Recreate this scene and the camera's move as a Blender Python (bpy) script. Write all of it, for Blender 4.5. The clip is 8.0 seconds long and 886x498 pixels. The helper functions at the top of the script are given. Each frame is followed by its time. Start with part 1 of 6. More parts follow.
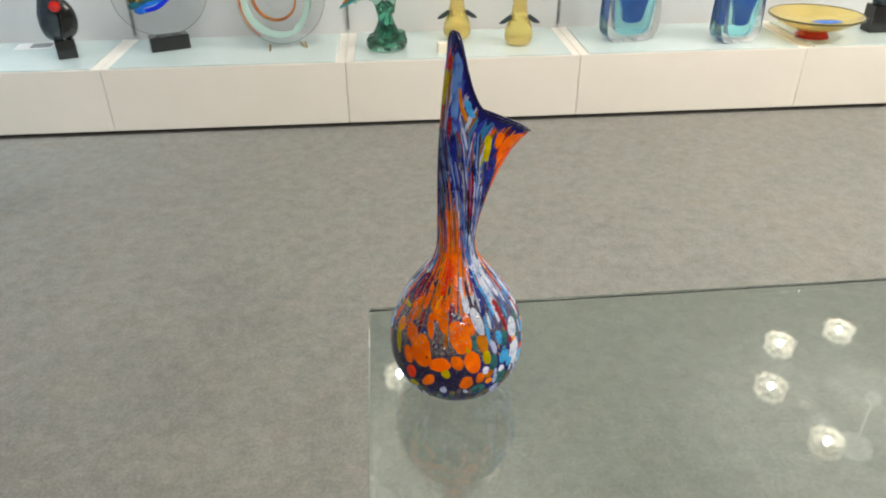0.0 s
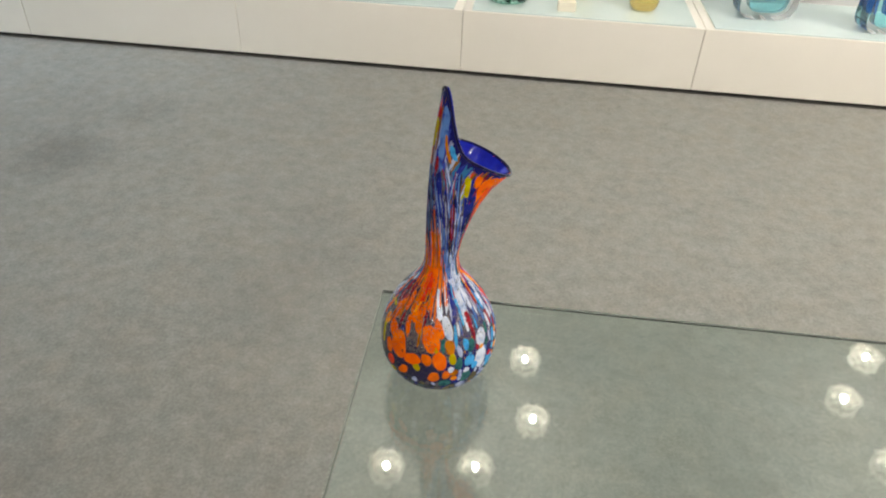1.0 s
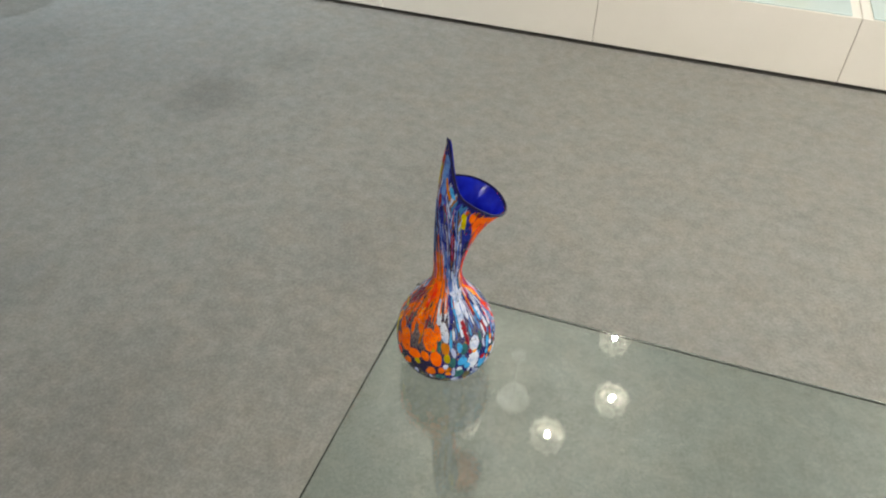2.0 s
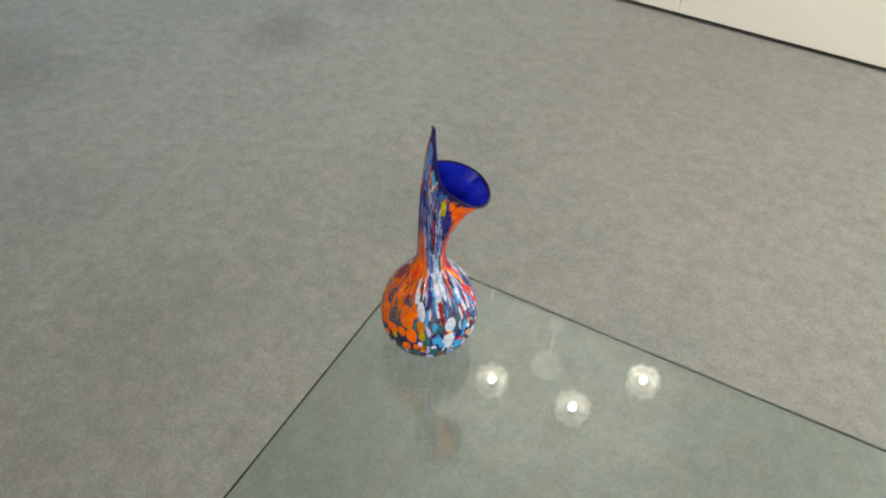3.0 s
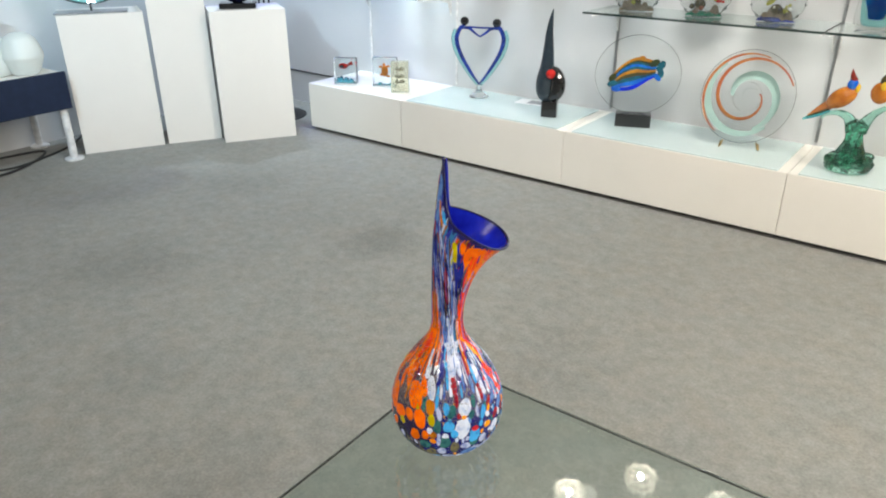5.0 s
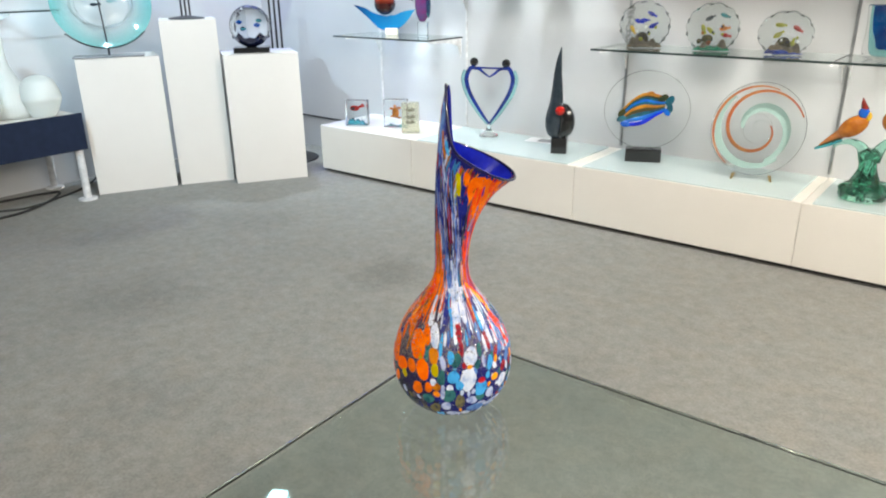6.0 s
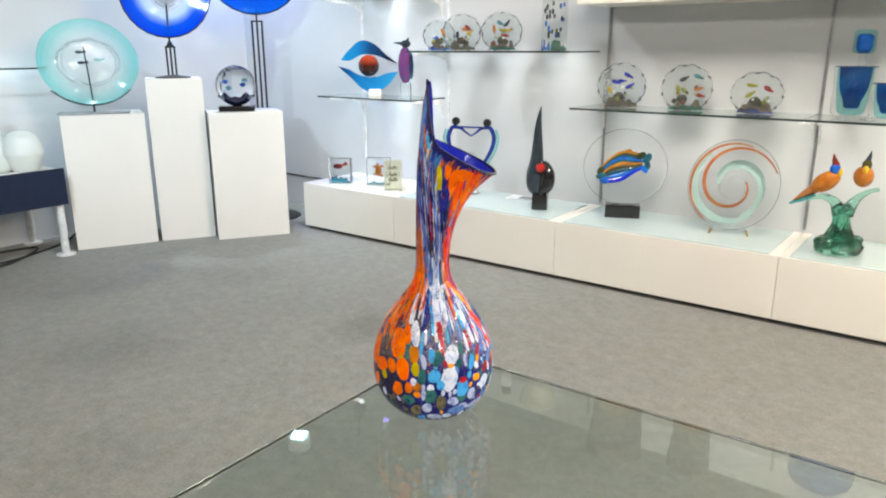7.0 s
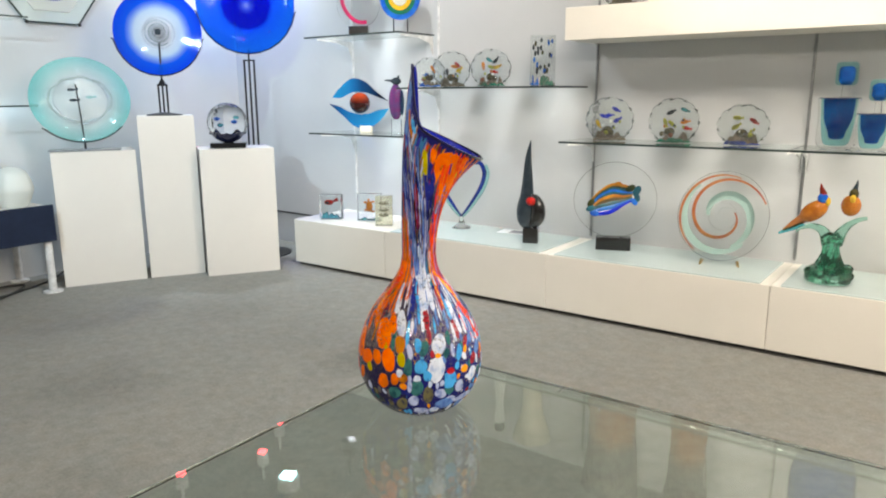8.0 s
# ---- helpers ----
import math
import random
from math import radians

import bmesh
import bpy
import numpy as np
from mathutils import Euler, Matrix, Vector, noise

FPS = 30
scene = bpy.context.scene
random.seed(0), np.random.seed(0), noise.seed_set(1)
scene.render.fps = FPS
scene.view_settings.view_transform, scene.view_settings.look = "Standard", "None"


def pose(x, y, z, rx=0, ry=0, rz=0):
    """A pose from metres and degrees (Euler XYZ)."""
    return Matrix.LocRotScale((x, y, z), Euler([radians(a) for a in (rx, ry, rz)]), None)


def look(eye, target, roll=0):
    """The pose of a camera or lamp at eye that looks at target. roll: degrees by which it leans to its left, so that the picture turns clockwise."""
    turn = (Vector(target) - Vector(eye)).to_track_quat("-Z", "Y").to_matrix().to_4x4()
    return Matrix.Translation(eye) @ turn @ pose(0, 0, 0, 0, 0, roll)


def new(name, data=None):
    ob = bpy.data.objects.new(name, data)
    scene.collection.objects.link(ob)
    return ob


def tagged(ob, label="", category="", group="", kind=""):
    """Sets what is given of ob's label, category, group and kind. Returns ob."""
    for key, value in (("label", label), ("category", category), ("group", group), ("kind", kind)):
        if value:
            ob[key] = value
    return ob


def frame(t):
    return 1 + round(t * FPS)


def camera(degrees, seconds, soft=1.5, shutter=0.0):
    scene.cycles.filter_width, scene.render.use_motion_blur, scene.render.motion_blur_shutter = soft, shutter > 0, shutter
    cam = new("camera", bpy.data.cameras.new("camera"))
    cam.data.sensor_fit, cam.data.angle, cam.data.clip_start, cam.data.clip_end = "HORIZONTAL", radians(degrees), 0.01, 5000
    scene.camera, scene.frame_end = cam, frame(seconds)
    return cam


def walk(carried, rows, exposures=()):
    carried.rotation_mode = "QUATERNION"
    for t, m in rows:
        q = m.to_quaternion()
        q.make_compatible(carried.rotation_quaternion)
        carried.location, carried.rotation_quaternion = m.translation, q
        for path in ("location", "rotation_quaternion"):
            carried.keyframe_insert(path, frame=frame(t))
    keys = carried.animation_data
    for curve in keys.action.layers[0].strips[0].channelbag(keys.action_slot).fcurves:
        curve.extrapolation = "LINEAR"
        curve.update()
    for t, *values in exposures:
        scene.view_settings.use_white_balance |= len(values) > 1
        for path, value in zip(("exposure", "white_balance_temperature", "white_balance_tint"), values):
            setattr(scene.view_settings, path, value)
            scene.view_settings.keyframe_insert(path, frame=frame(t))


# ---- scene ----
cam = camera(63.4, 8.0, soft=2.0)
PATH = [
    (0, (0.19, -2.99, 1.162), (0.311, -1.286, 0.123), -0.6),
    (0.5, (0.218, -3.011, 1.201), (0.148, -1.36, 0.074), 0.5),
    (1, (0.281, -3.018, 1.253), (0.109, -1.417, 0.068), 2.4),
    (1.5, (0.34, -3.031, 1.31), (0.027, -1.501, 0.059), 2.2),
    (1.7, (0.363, -3.031, 1.333), (-0.039, -1.537, 0.065), 1.7),
    (2.8, (0.447, -3.0, 1.401), (-0.164, -1.717, -0.006), 2.5),
    (3, (0.459, -2.985, 1.394), (-0.177, -1.719, -0.018), 3.2),
    (3.5, (0.492, -2.988, 1.387), (-0.348, -1.673, 0.137), 1.5),
    (4, (0.527, -2.979, 1.339), (-0.416, -1.67, 0.158), 1.2),
    (4.5, (0.542, -2.975, 1.277), (-0.497, -1.636, 0.215), 0.5),
    (4.7, (0.547, -2.979, 1.256), (-0.527, -1.56, 0.341), 0.3),
    (5.8, (0.558, -2.983, 1.141), (-0.576, -1.534, 0.357), -0.7),
    (6, (0.563, -2.986, 1.126), (-0.597, -1.52, 0.413), -0.7),
    (6.5, (0.57, -2.985, 1.095), (-0.572, -1.457, 0.493), -0.7),
    (7, (0.572, -2.997, 1.073), (-0.582, -1.455, 0.535), -0.1),
    (7.5, (0.572, -2.997, 1.048), (-0.569, -1.429, 0.559), -0.1),
    (8, (0.575, -2.994, 1.029), (-0.578, -1.415, 0.605), -0.3),
]
walk(cam, [(t, look(eye, target, roll)) for t, eye, target, roll in PATH], exposures=[(0.0, 0.27, 6600, 12), (1.5, 0.24, 6600, 12), (3.0, 0.33, 6500, 10), (3.5, 0.42, 6550, 11), (4.5, 0.5, 6500, 12), (6.0, 0.6, 6600, 13), (7.0, 0.6, 6750, 14), (7.5, 0.62, 6900, 14), (8.0, 0.42, 7000, 14)])

# ---------------------------------------------------------------- light
TABLE_Z = 0.777
world = bpy.data.worlds.new("world")
scene.world = world
world.use_nodes = True
wbg = world.node_tree.nodes["Background"]
wbg.inputs[0].default_value = (0.75, 0.85, 1.0, 1)
wbg.inputs[1].default_value = 0.3


def lamp(name, kind, eye, target, watts, colour, size=0.05, cone=100, blend=0.6):
    d = bpy.data.lights.new(name, kind)
    d.energy, d.color = watts, colour
    if kind == "SPOT":
        d.spot_size, d.spot_blend, d.shadow_soft_size = radians(cone), blend, size
    elif kind == "AREA":
        d.shape, d.size = "DISK", size
    else:
        d.shadow_soft_size = size
    ob = new(name, d)
    ob.matrix_world = look(eye, target)
    return ob


COOL, WARM = (0.84, 0.94, 1.0), (1.0, 0.915, 0.79)
SPOTS = [
    (-2.165, -0.66, 2.52, -1.6, 0.5, 0.9, COOL, 8, 120),
    (-1.565, -1.47, 2.52, -2.25, -1.1, 0.0, (0.7, 0.88, 1.0), 46, 105),
    # the last two are unseen, added to brighten the right side and west wall
    (3.30, -1.30, 2.44, 1.9, 0.1, 0.2, WARM, 125, 120),
    (-1.75, -3.00, 2.44, -3.6, -0.25, 1.0, (0.55, 0.82, 1.0), 150, 62),
]
for x, y, z, tx, ty, tz, col, w, cone in SPOTS:
    lamp("spot_light", "SPOT", (x, y, z - 0.09), (tx, ty, tz), w, col, 0.03, cone, 0.8)
# unseen cold lamp added to brighten the corner behind the blue dishes
lamp("blue_spot_light", "SPOT", (-3.42, 0.17, 2.44), (-3.46, 0.2, 0.8), 165, (0.66, 0.84, 1.0), 0.05, 120, 0.9)
# spot placed by the shadows that the discs cast on the wall
lamp("blue_spot_light", "SPOT", (-2.0, -0.36, 2.42), (-1.75, 0.47, 0.9), 44, (0.84, 0.94, 1.0), 0.025, 84, 0.7)
# unseen hooded spot that washes the display wall
lamp("wall_spot_light", "SPOT", (-0.3, -0.95, 2.36), (-0.3, 0.47, 1.85), 17, WARM, 0.02, 58, 0.5)
EXPOSURE = 0.0
scene.view_settings.exposure = EXPOSURE

# ---------------------------------------------------------------- materials


def nodes_of(name):
    m = bpy.data.materials.new(name)
    m.use_nodes = True
    nt = m.node_tree
    return m, nt, nt.nodes["Principled BSDF"]


def add(nt, kind, **props):
    n = nt.nodes.new(kind)
    for k, v in props.items():
        if k == "operation":
            n.operation = v
        elif k == "blend_type":
            n.blend_type = v
        elif k == "data_type":
            n.data_type = v
        elif k == "attribute_name":
            n.attribute_name = v
        elif k == "feature":
            n.feature = v
        elif k == "interpolation_type":
            n.interpolation_type = v
    return n


def ramp(nt, stops, constant=False):
    n = nt.nodes.new("ShaderNodeValToRGB")
    if constant:
        n.color_ramp.interpolation = "CONSTANT"
    el = n.color_ramp.elements
    while len(el) < len(stops):
        el.new(0.5)
    for e, (p, c) in zip(el, stops):
        e.position, e.color = p, (*c, 1)
    return n


def noise_tex(nt, scale, detail=4.0, rough=0.55, coord=None):
    n = nt.nodes.new("ShaderNodeTexNoise")
    n.inputs["Scale"].default_value, n.inputs["Detail"].default_value, n.inputs["Roughness"].default_value = scale, detail, rough
    if coord is not None:
        nt.links.new(coord, n.inputs["Vector"])
    return n


def bump(nt, bsdf, height, strength, distance):
    b = nt.nodes.new("ShaderNodeBump")
    b.inputs["Strength"].default_value, b.inputs["Distance"].default_value = strength, distance
    nt.links.new(height, b.inputs["Height"])
    nt.links.new(b.outputs["Normal"], bsdf.inputs["Normal"])


def matte(name, a, b, scale=6.0, rough=0.6, grain=180.0, relief=0.0006, spec=0.4):
    """Paint, board, cloth: two tones in broad patches, a fine grain in relief."""
    m, nt, s = nodes_of(name)
    co = nt.nodes.new("ShaderNodeTexCoord").outputs["Object"]
    n1, n2 = noise_tex(nt, scale, 5, 0.6, co), noise_tex(nt, grain, 2, 0.5, co)
    mx = nt.nodes.new("ShaderNodeMath")
    mx.operation = "MULTIPLY_ADD"
    mx.inputs[1].default_value = 0.25
    nt.links.new(n2.outputs["Fac"], mx.inputs[0])
    nt.links.new(n1.outputs["Fac"], mx.inputs[2])
    r = ramp(nt, [(0.35, a), (0.8, b)])
    nt.links.new(mx.outputs[0], r.inputs[0])
    nt.links.new(r.outputs[0], s.inputs["Base Color"])
    s.inputs["Roughness"].default_value = rough
    s.inputs["Specular IOR Level"].default_value = spec
    if relief:
        bump(nt, s, n2.outputs["Fac"], 0.5, relief)
    return m


def gloss(name, col, rough=0.06, metal=0.0, col2=None, scale=30):
    m, nt, s = nodes_of(name)
    if col2 is None:
        col2 = tuple(c * 0.75 for c in col)
    co = nt.nodes.new("ShaderNodeTexCoord").outputs["Object"]
    n1 = noise_tex(nt, scale, 3, 0.5, co)
    r = ramp(nt, [(0.35, col2), (0.65, col)])
    nt.links.new(n1.outputs["Fac"], r.inputs[0])
    nt.links.new(r.outputs[0], s.inputs["Base Color"])
    s.inputs["Roughness"].default_value, s.inputs["Metallic"].default_value = rough, metal
    if metal == 0:
        s.inputs["Coat Weight"].default_value = 0.3
        s.inputs["Coat Roughness"].default_value = 0.03
    return m


def glass(name, col, rough=0.02, body=0.0, wave=0.0, ripple=18):
    """Blown glass of one colour; body: how milky it is."""
    m, nt, s = nodes_of(name)
    s.inputs["Base Color"].default_value = (*col, 1)
    s.inputs["Transmission Weight"].default_value = 1.0 - body
    s.inputs["Roughness"].default_value = rough
    s.inputs["IOR"].default_value = 1.48
    if wave:
        co = nt.nodes.new("ShaderNodeTexCoord").outputs["Object"]
        n1 = noise_tex(nt, ripple, 2, 0.5, co)
        bump(nt, s, n1.outputs["Fac"], wave, 0.01)
    return m


def pane_glass(name, tint, ior=1.5):
    """Flat sheet glass."""
    m, nt, s = nodes_of(name)
    s.inputs["Base Color"].default_value = (*tint, 1)
    s.inputs["Transmission Weight"].default_value = 1.0
    s.inputs["Roughness"].default_value = 0.0
    s.inputs["IOR"].default_value = ior
    return m


def carpet_material():
    m, nt, s = nodes_of("carpet")
    co = nt.nodes.new("ShaderNodeTexCoord").outputs["Object"]
    fine, mid, broad = noise_tex(nt, 130, 4, 0.75, co), noise_tex(nt, 26, 5, 0.65, co), noise_tex(nt, 0.9, 3, 0.6, co)
    r1 = ramp(nt, [(0.25, (0.184, 0.184, 0.171)), (0.5, (0.236, 0.236, 0.221)), (0.78, (0.305, 0.303, 0.285))])
    nt.links.new(fine.outputs["Fac"], r1.inputs[0])
    r2 = ramp(nt, [(0.3, (0.84, 0.84, 0.836)), (0.7, (1.12, 1.11, 1.1))])
    nt.links.new(mid.outputs["Fac"], r2.inputs[0])
    r3 = ramp(nt, [(0.28, (0.88, 0.885, 0.89)), (0.42, (0.99, 0.99, 0.99)), (0.7, (1.06, 1.045, 1.03))])
    nt.links.new(broad.outputs["Fac"], r3.inputs[0])
    m1, m2 = add(nt, "ShaderNodeMixRGB", blend_type="MULTIPLY"), add(nt, "ShaderNodeMixRGB", blend_type="MULTIPLY")
    m1.inputs[0].default_value = m2.inputs[0].default_value = 1.0
    nt.links.new(r1.outputs[0], m1.inputs[1])
    nt.links.new(r2.outputs[0], m1.inputs[2])
    nt.links.new(m1.outputs[0], m2.inputs[1])
    nt.links.new(r3.outputs[0], m2.inputs[2])
    # faint warm and cool fibres
    hue = noise_tex(nt, 9, 4, 0.65, co)
    r4 = ramp(nt, [(0.3, (0.97, 1.0, 1.015)), (0.5, (1.0, 1.0, 1.0)), (0.7, (1.035, 1.0, 0.97))])
    nt.links.new(hue.outputs["Fac"], r4.inputs[0])
    m3 = add(nt, "ShaderNodeMixRGB", blend_type="MULTIPLY")
    m3.inputs[0].default_value = 1.0
    nt.links.new(m2.outputs[0], m3.inputs[1])
    nt.links.new(r4.outputs[0], m3.inputs[2])
    # trodden-in stains
    wob = noise_tex(nt, 3.5, 3, 0.6, co)
    last = m3
    for sx, sy, rad, depth in ((-1.31, -0.99, 0.2, 0.26), (-1.15, -0.62, 0.16, 0.14), (-1.95, -1.78, 0.3, 0.16), (-1.25, -2.15, 0.22, 0.1), (-2.35, -0.85, 0.3, 0.12)):
        off = add(nt, "ShaderNodeVectorMath", operation="DISTANCE")
        off.inputs[1].default_value = (sx, sy, -0.014)
        nt.links.new(co, off.inputs[0])
        dist = add(nt, "ShaderNodeMath", operation="MULTIPLY_ADD")
        dist.inputs[1].default_value = rad
        nt.links.new(wob.outputs["Fac"], dist.inputs[0])
        nt.links.new(off.outputs["Value"], dist.inputs[2])
        mr = nt.nodes.new("ShaderNodeMapRange")
        mr.interpolation_type = "SMOOTHSTEP"
        mr.inputs["From Min"].default_value, mr.inputs["From Max"].default_value = rad * 0.6, rad * 1.7
        mr.inputs["To Min"].default_value, mr.inputs["To Max"].default_value = depth, 0.0
        nt.links.new(dist.outputs[0], mr.inputs["Value"])
        mm = add(nt, "ShaderNodeMixRGB", blend_type="MULTIPLY")
        mm.inputs[2].default_value = (0.02, 0.03, 0.035, 1)
        nt.links.new(mr.outputs[0], mm.inputs[0])
        nt.links.new(last.outputs[0], mm.inputs[1])
        last = mm
    nt.links.new(last.outputs[0], s.inputs["Base Color"])
    s.inputs["Roughness"].default_value = 0.95
    s.inputs["Specular IOR Level"].default_value = 0.1
    s.inputs["Sheen Weight"].default_value = 0.15
    bump(nt, s, fine.outputs["Fac"], 0.45, 0.003)
    return m


def mosaic_material():
    """Fused murrine: round tesserae low on the body, drawn out into canes up the neck, silver leaf between."""
    m, nt, s = nodes_of("mosaic_glass")
    co = add(nt, "ShaderNodeAttribute", attribute_name="mosaic").outputs["Vector"]
    zone = add(nt, "ShaderNodeAttribute", attribute_name="zone").outputs["Color"]
    sep = nt.nodes.new("ShaderNodeSeparateColor")
    nt.links.new(zone, sep.inputs[0])
    warp = noise_tex(nt, 1.1, 4, 0.65, co)
    wv = add(nt, "ShaderNodeVectorMath", operation="MULTIPLY_ADD")
    wv.inputs[1].default_value = (0.95, 0.95, 0.95)
    nt.links.new(warp.outputs["Color"], wv.inputs[0])
    nt.links.new(co, wv.inputs[2])

    def cells(scale, rnd):
        v = nt.nodes.new("ShaderNodeTexVoronoi")
        v.inputs["Scale"].default_value, v.inputs["Randomness"].default_value = scale, rnd
        nt.links.new(wv.outputs[0], v.inputs["Vector"])
        sp = nt.nodes.new("ShaderNodeSeparateColor")
        nt.links.new(v.outputs["Color"], sp.inputs[0])
        return v.outputs["Distance"], sp.outputs

    def math(op, a, b, c=None):
        n = add(nt, "ShaderNodeMath", operation=op)
        for i, v in enumerate((a, b, c)):
            if v is None:
                continue
            if isinstance(v, (int, float)):
                n.inputs[i].default_value = v
            else:
                nt.links.new(v, n.inputs[i])
        return n.outputs[0]

    def mix(fac, a, b):
        n = nt.nodes.new("ShaderNodeMixRGB")
        for i, v in enumerate((fac, a, b)):
            if isinstance(v, tuple):
                n.inputs[i].default_value = (*v, 1)
            elif isinstance(v, float):
                n.inputs[i].default_value = v
            else:
                nt.links.new(v, n.inputs[i])
        return n.outputs[0]

    da, ca = cells(0.6, 0.85)
    db, cb = cells(1.02, 0.95)
    # some tesserae are large: they lie over the small ones
    big = math("MULTIPLY", math("LESS_THAN", da, 0.46), math("GREATER_THAN", ca[2], 0.5))

    def either(a, b):
        return math("ADD", math("MULTIPLY", a, big), math("MULTIPLY", b, math("SUBTRACT", 1.0, big)))

    d1 = either(math("MULTIPLY", da, 1.12), db)
    c1 = [either(ca[k], cb[k]) for k in range(3)]
    d2, c2 = cells(2.3, 1.0)
    d3, c3 = cells(2.9, 1.0)
    orange = ramp(nt, [(0.0, (0.84, 0.19, 0.001)), (0.4, (0.84, 0.25, 0.001)), (0.5, (0.24, 0.09, 0.006)), (0.64, (0.84, 0.12, 0.001)), (0.82, (0.045, 0.03, 0.055)), (0.88, (0.5, 0.5, 0.01)), (0.93, (0.8, 0.06, 0.008))], True)
    white = ramp(nt, [(0.0, (0.5, 0.6, 0.82)), (0.22, (0.03, 0.24, 0.56)), (0.4, (0.66, 0.73, 0.87)), (0.58, (0.02, 0.16, 0.24)), (0.69, (0.26, 0.012, 0.02)), (0.74, (0.2, 0.38, 0.68)), (0.84, (0.03, 0.12, 0.12)), (0.91, (0.025, 0.05, 0.4)), (0.96, (0.6, 0.26, 0.02))], True)
    red = ramp(nt, [(0.0, (0.72, 0.035, 0.008)), (0.35, (0.75, 0.1, 0.004)), (0.6, (0.3, 0.015, 0.02)), (0.72, (0.7, 0.05, 0.008)), (0.88, (0.05, 0.1, 0.45))], True)
    blue = ramp(nt, [(0.0, (0.025, 0.035, 0.3)), (0.22, (0.32, 0.34, 0.55)), (0.32, (0.07, 0.03, 0.06)), (0.48, (0.035, 0.06, 0.42)), (0.62, (0.1, 0.09, 0.12)), (0.76, (0.03, 0.17, 0.38)), (0.85, (0.3, 0.12, 0.02)), (0.92, (0.5, 0.55, 0.7))], True)
    alpha = add(nt, "ShaderNodeAttribute", attribute_name="zone").outputs["Alpha"]
    # up the neck half of the canes are split into finer threads
    fine_cane = math("MULTIPLY", math("GREATER_THAN", math("ADD", alpha, math("MULTIPLY_ADD", c1[2], 0.6, -0.3)), 0.45), math("GREATER_THAN", c3[1], 0.35))
    pick = math("ADD", math("MULTIPLY", c3[0], fine_cane), math("MULTIPLY", c1[0], math("SUBTRACT", 1.0, fine_cane)))
    shoulder = add(nt, "ShaderNodeAttribute", attribute_name="leaf").outputs["Fac"]
    for r in (orange, red, blue):
        nt.links.new(pick, r.inputs[0])
    # the pale canes crowd together at the shoulder
    nt.links.new(math("MULTIPLY", pick, math("MULTIPLY_ADD", shoulder, -0.3, 1.0)), white.inputs[0])
    jit = math("ADD", math("MULTIPLY_ADD", c1[1], 0.4, -0.2), math("MULTIPLY", alpha, math("MULTIPLY_ADD", c3[2], 0.6, -0.3)))
    xs = nt.nodes.new("ShaderNodeSeparateXYZ")
    nt.links.new(add(nt, "ShaderNodeAttribute", attribute_name="extra").outputs["Vector"], xs.inputs[0])
    border, lime, foot = xs.outputs[0], xs.outputs[1], xs.outputs[2]
    zo = math("GREATER_THAN", math("ADD", sep.outputs[0], jit), 0.5)
    zr = math("GREATER_THAN", math("ADD", sep.outputs[1], jit), 0.5)
    zb = math("GREATER_THAN", math("ADD", sep.outputs[2], math("MULTIPLY_ADD", c3[1], 0.5, -0.25)), 0.5)
    tess = mix(zo, mix(zr, mix(zb, white.outputs[0], blue.outputs[0]), red.outputs[0]), orange.outputs[0])
    # the ground between the tesserae: cobalt with crackled silver leaf
    leaf = noise_tex(nt, 9.0, 4, 0.8, co)
    band = add(nt, "ShaderNodeAttribute", attribute_name="leaf").outputs["Fac"]
    ground = mix(math("GREATER_THAN", math("ADD", leaf.outputs["Fac"], math("MULTIPLY", band, 0.12)), 0.6), mix(zo, (0.01, 0.012, 0.15), (0.018, 0.014, 0.06)), mix(zo, (0.2, 0.17, 0.24), (0.26, 0.2, 0.17)))
    small = ramp(nt, [(0.0, (0.01, 0.01, 0.16)), (0.45, (0.7, 0.72, 0.8)), (0.6, (0.01, 0.01, 0.16)), (0.75, (0.08, 0.32, 0.55)), (0.9, (0.7, 0.3, 0.02))], True)
    nt.links.new(c2[0], small.inputs[0])
    in2 = math("LESS_THAN", d2, 0.3)
    ground = mix(math("MULTIPLY", in2, math("SUBTRACT", 1.0, zo)), ground, small.outputs[0])
    # the alpha channel carries the height: tesserae touch one another up the neck
    edge = math("SUBTRACT", math("ADD", math("MULTIPLY_ADD", alpha, 0.28, 0.58), math("MULTIPLY", zo, 0.02)), math("MULTIPLY", foot, 0.34))
    laid = add(nt, "ShaderNodeAttribute", attribute_name="laid").outputs["Fac"]
    inside = math("LESS_THAN", math("ADD", math("MULTIPLY_ADD", laid, 3.0, d1), math("MULTIPLY_ADD", c1[2], 0.16, -0.08)), edge)
    col = mix(inside, ground, tess)
    # crackled silver leaf over the shoulder
    crack = noise_tex(nt, 5.5, 5, 0.85, co)
    lace = math("GREATER_THAN", math("ADD", crack.outputs["Fac"], math("MULTIPLY", band, 0.12)), 0.64)
    tone = mix(math("GREATER_THAN", leaf.outputs["Fac"], 0.5), (0.07, 0.055, 0.1), (0.75, 0.75, 0.8))
    col = mix(lace, col, tone)
    # lime canes beside the spout, ragged cobalt border under the lip
    ragged = noise_tex(nt, 1.6, 4, 0.7, co)
    col = mix(math("GREATER_THAN", math("ADD", lime, math("MULTIPLY_ADD", ragged.outputs["Fac"], 0.5, -0.25)), 0.62), col, (0.42, 0.42, 0.008))
    spout = add(nt, "ShaderNodeAttribute", attribute_name="spout").outputs["Fac"]
    blotch = noise_tex(nt, 0.9, 3, 0.6, co)
    hot = mix(math("GREATER_THAN", blotch.outputs["Fac"], 0.53), (0.84, 0.1, 0.001), (0.8, 0.18, 0.002))
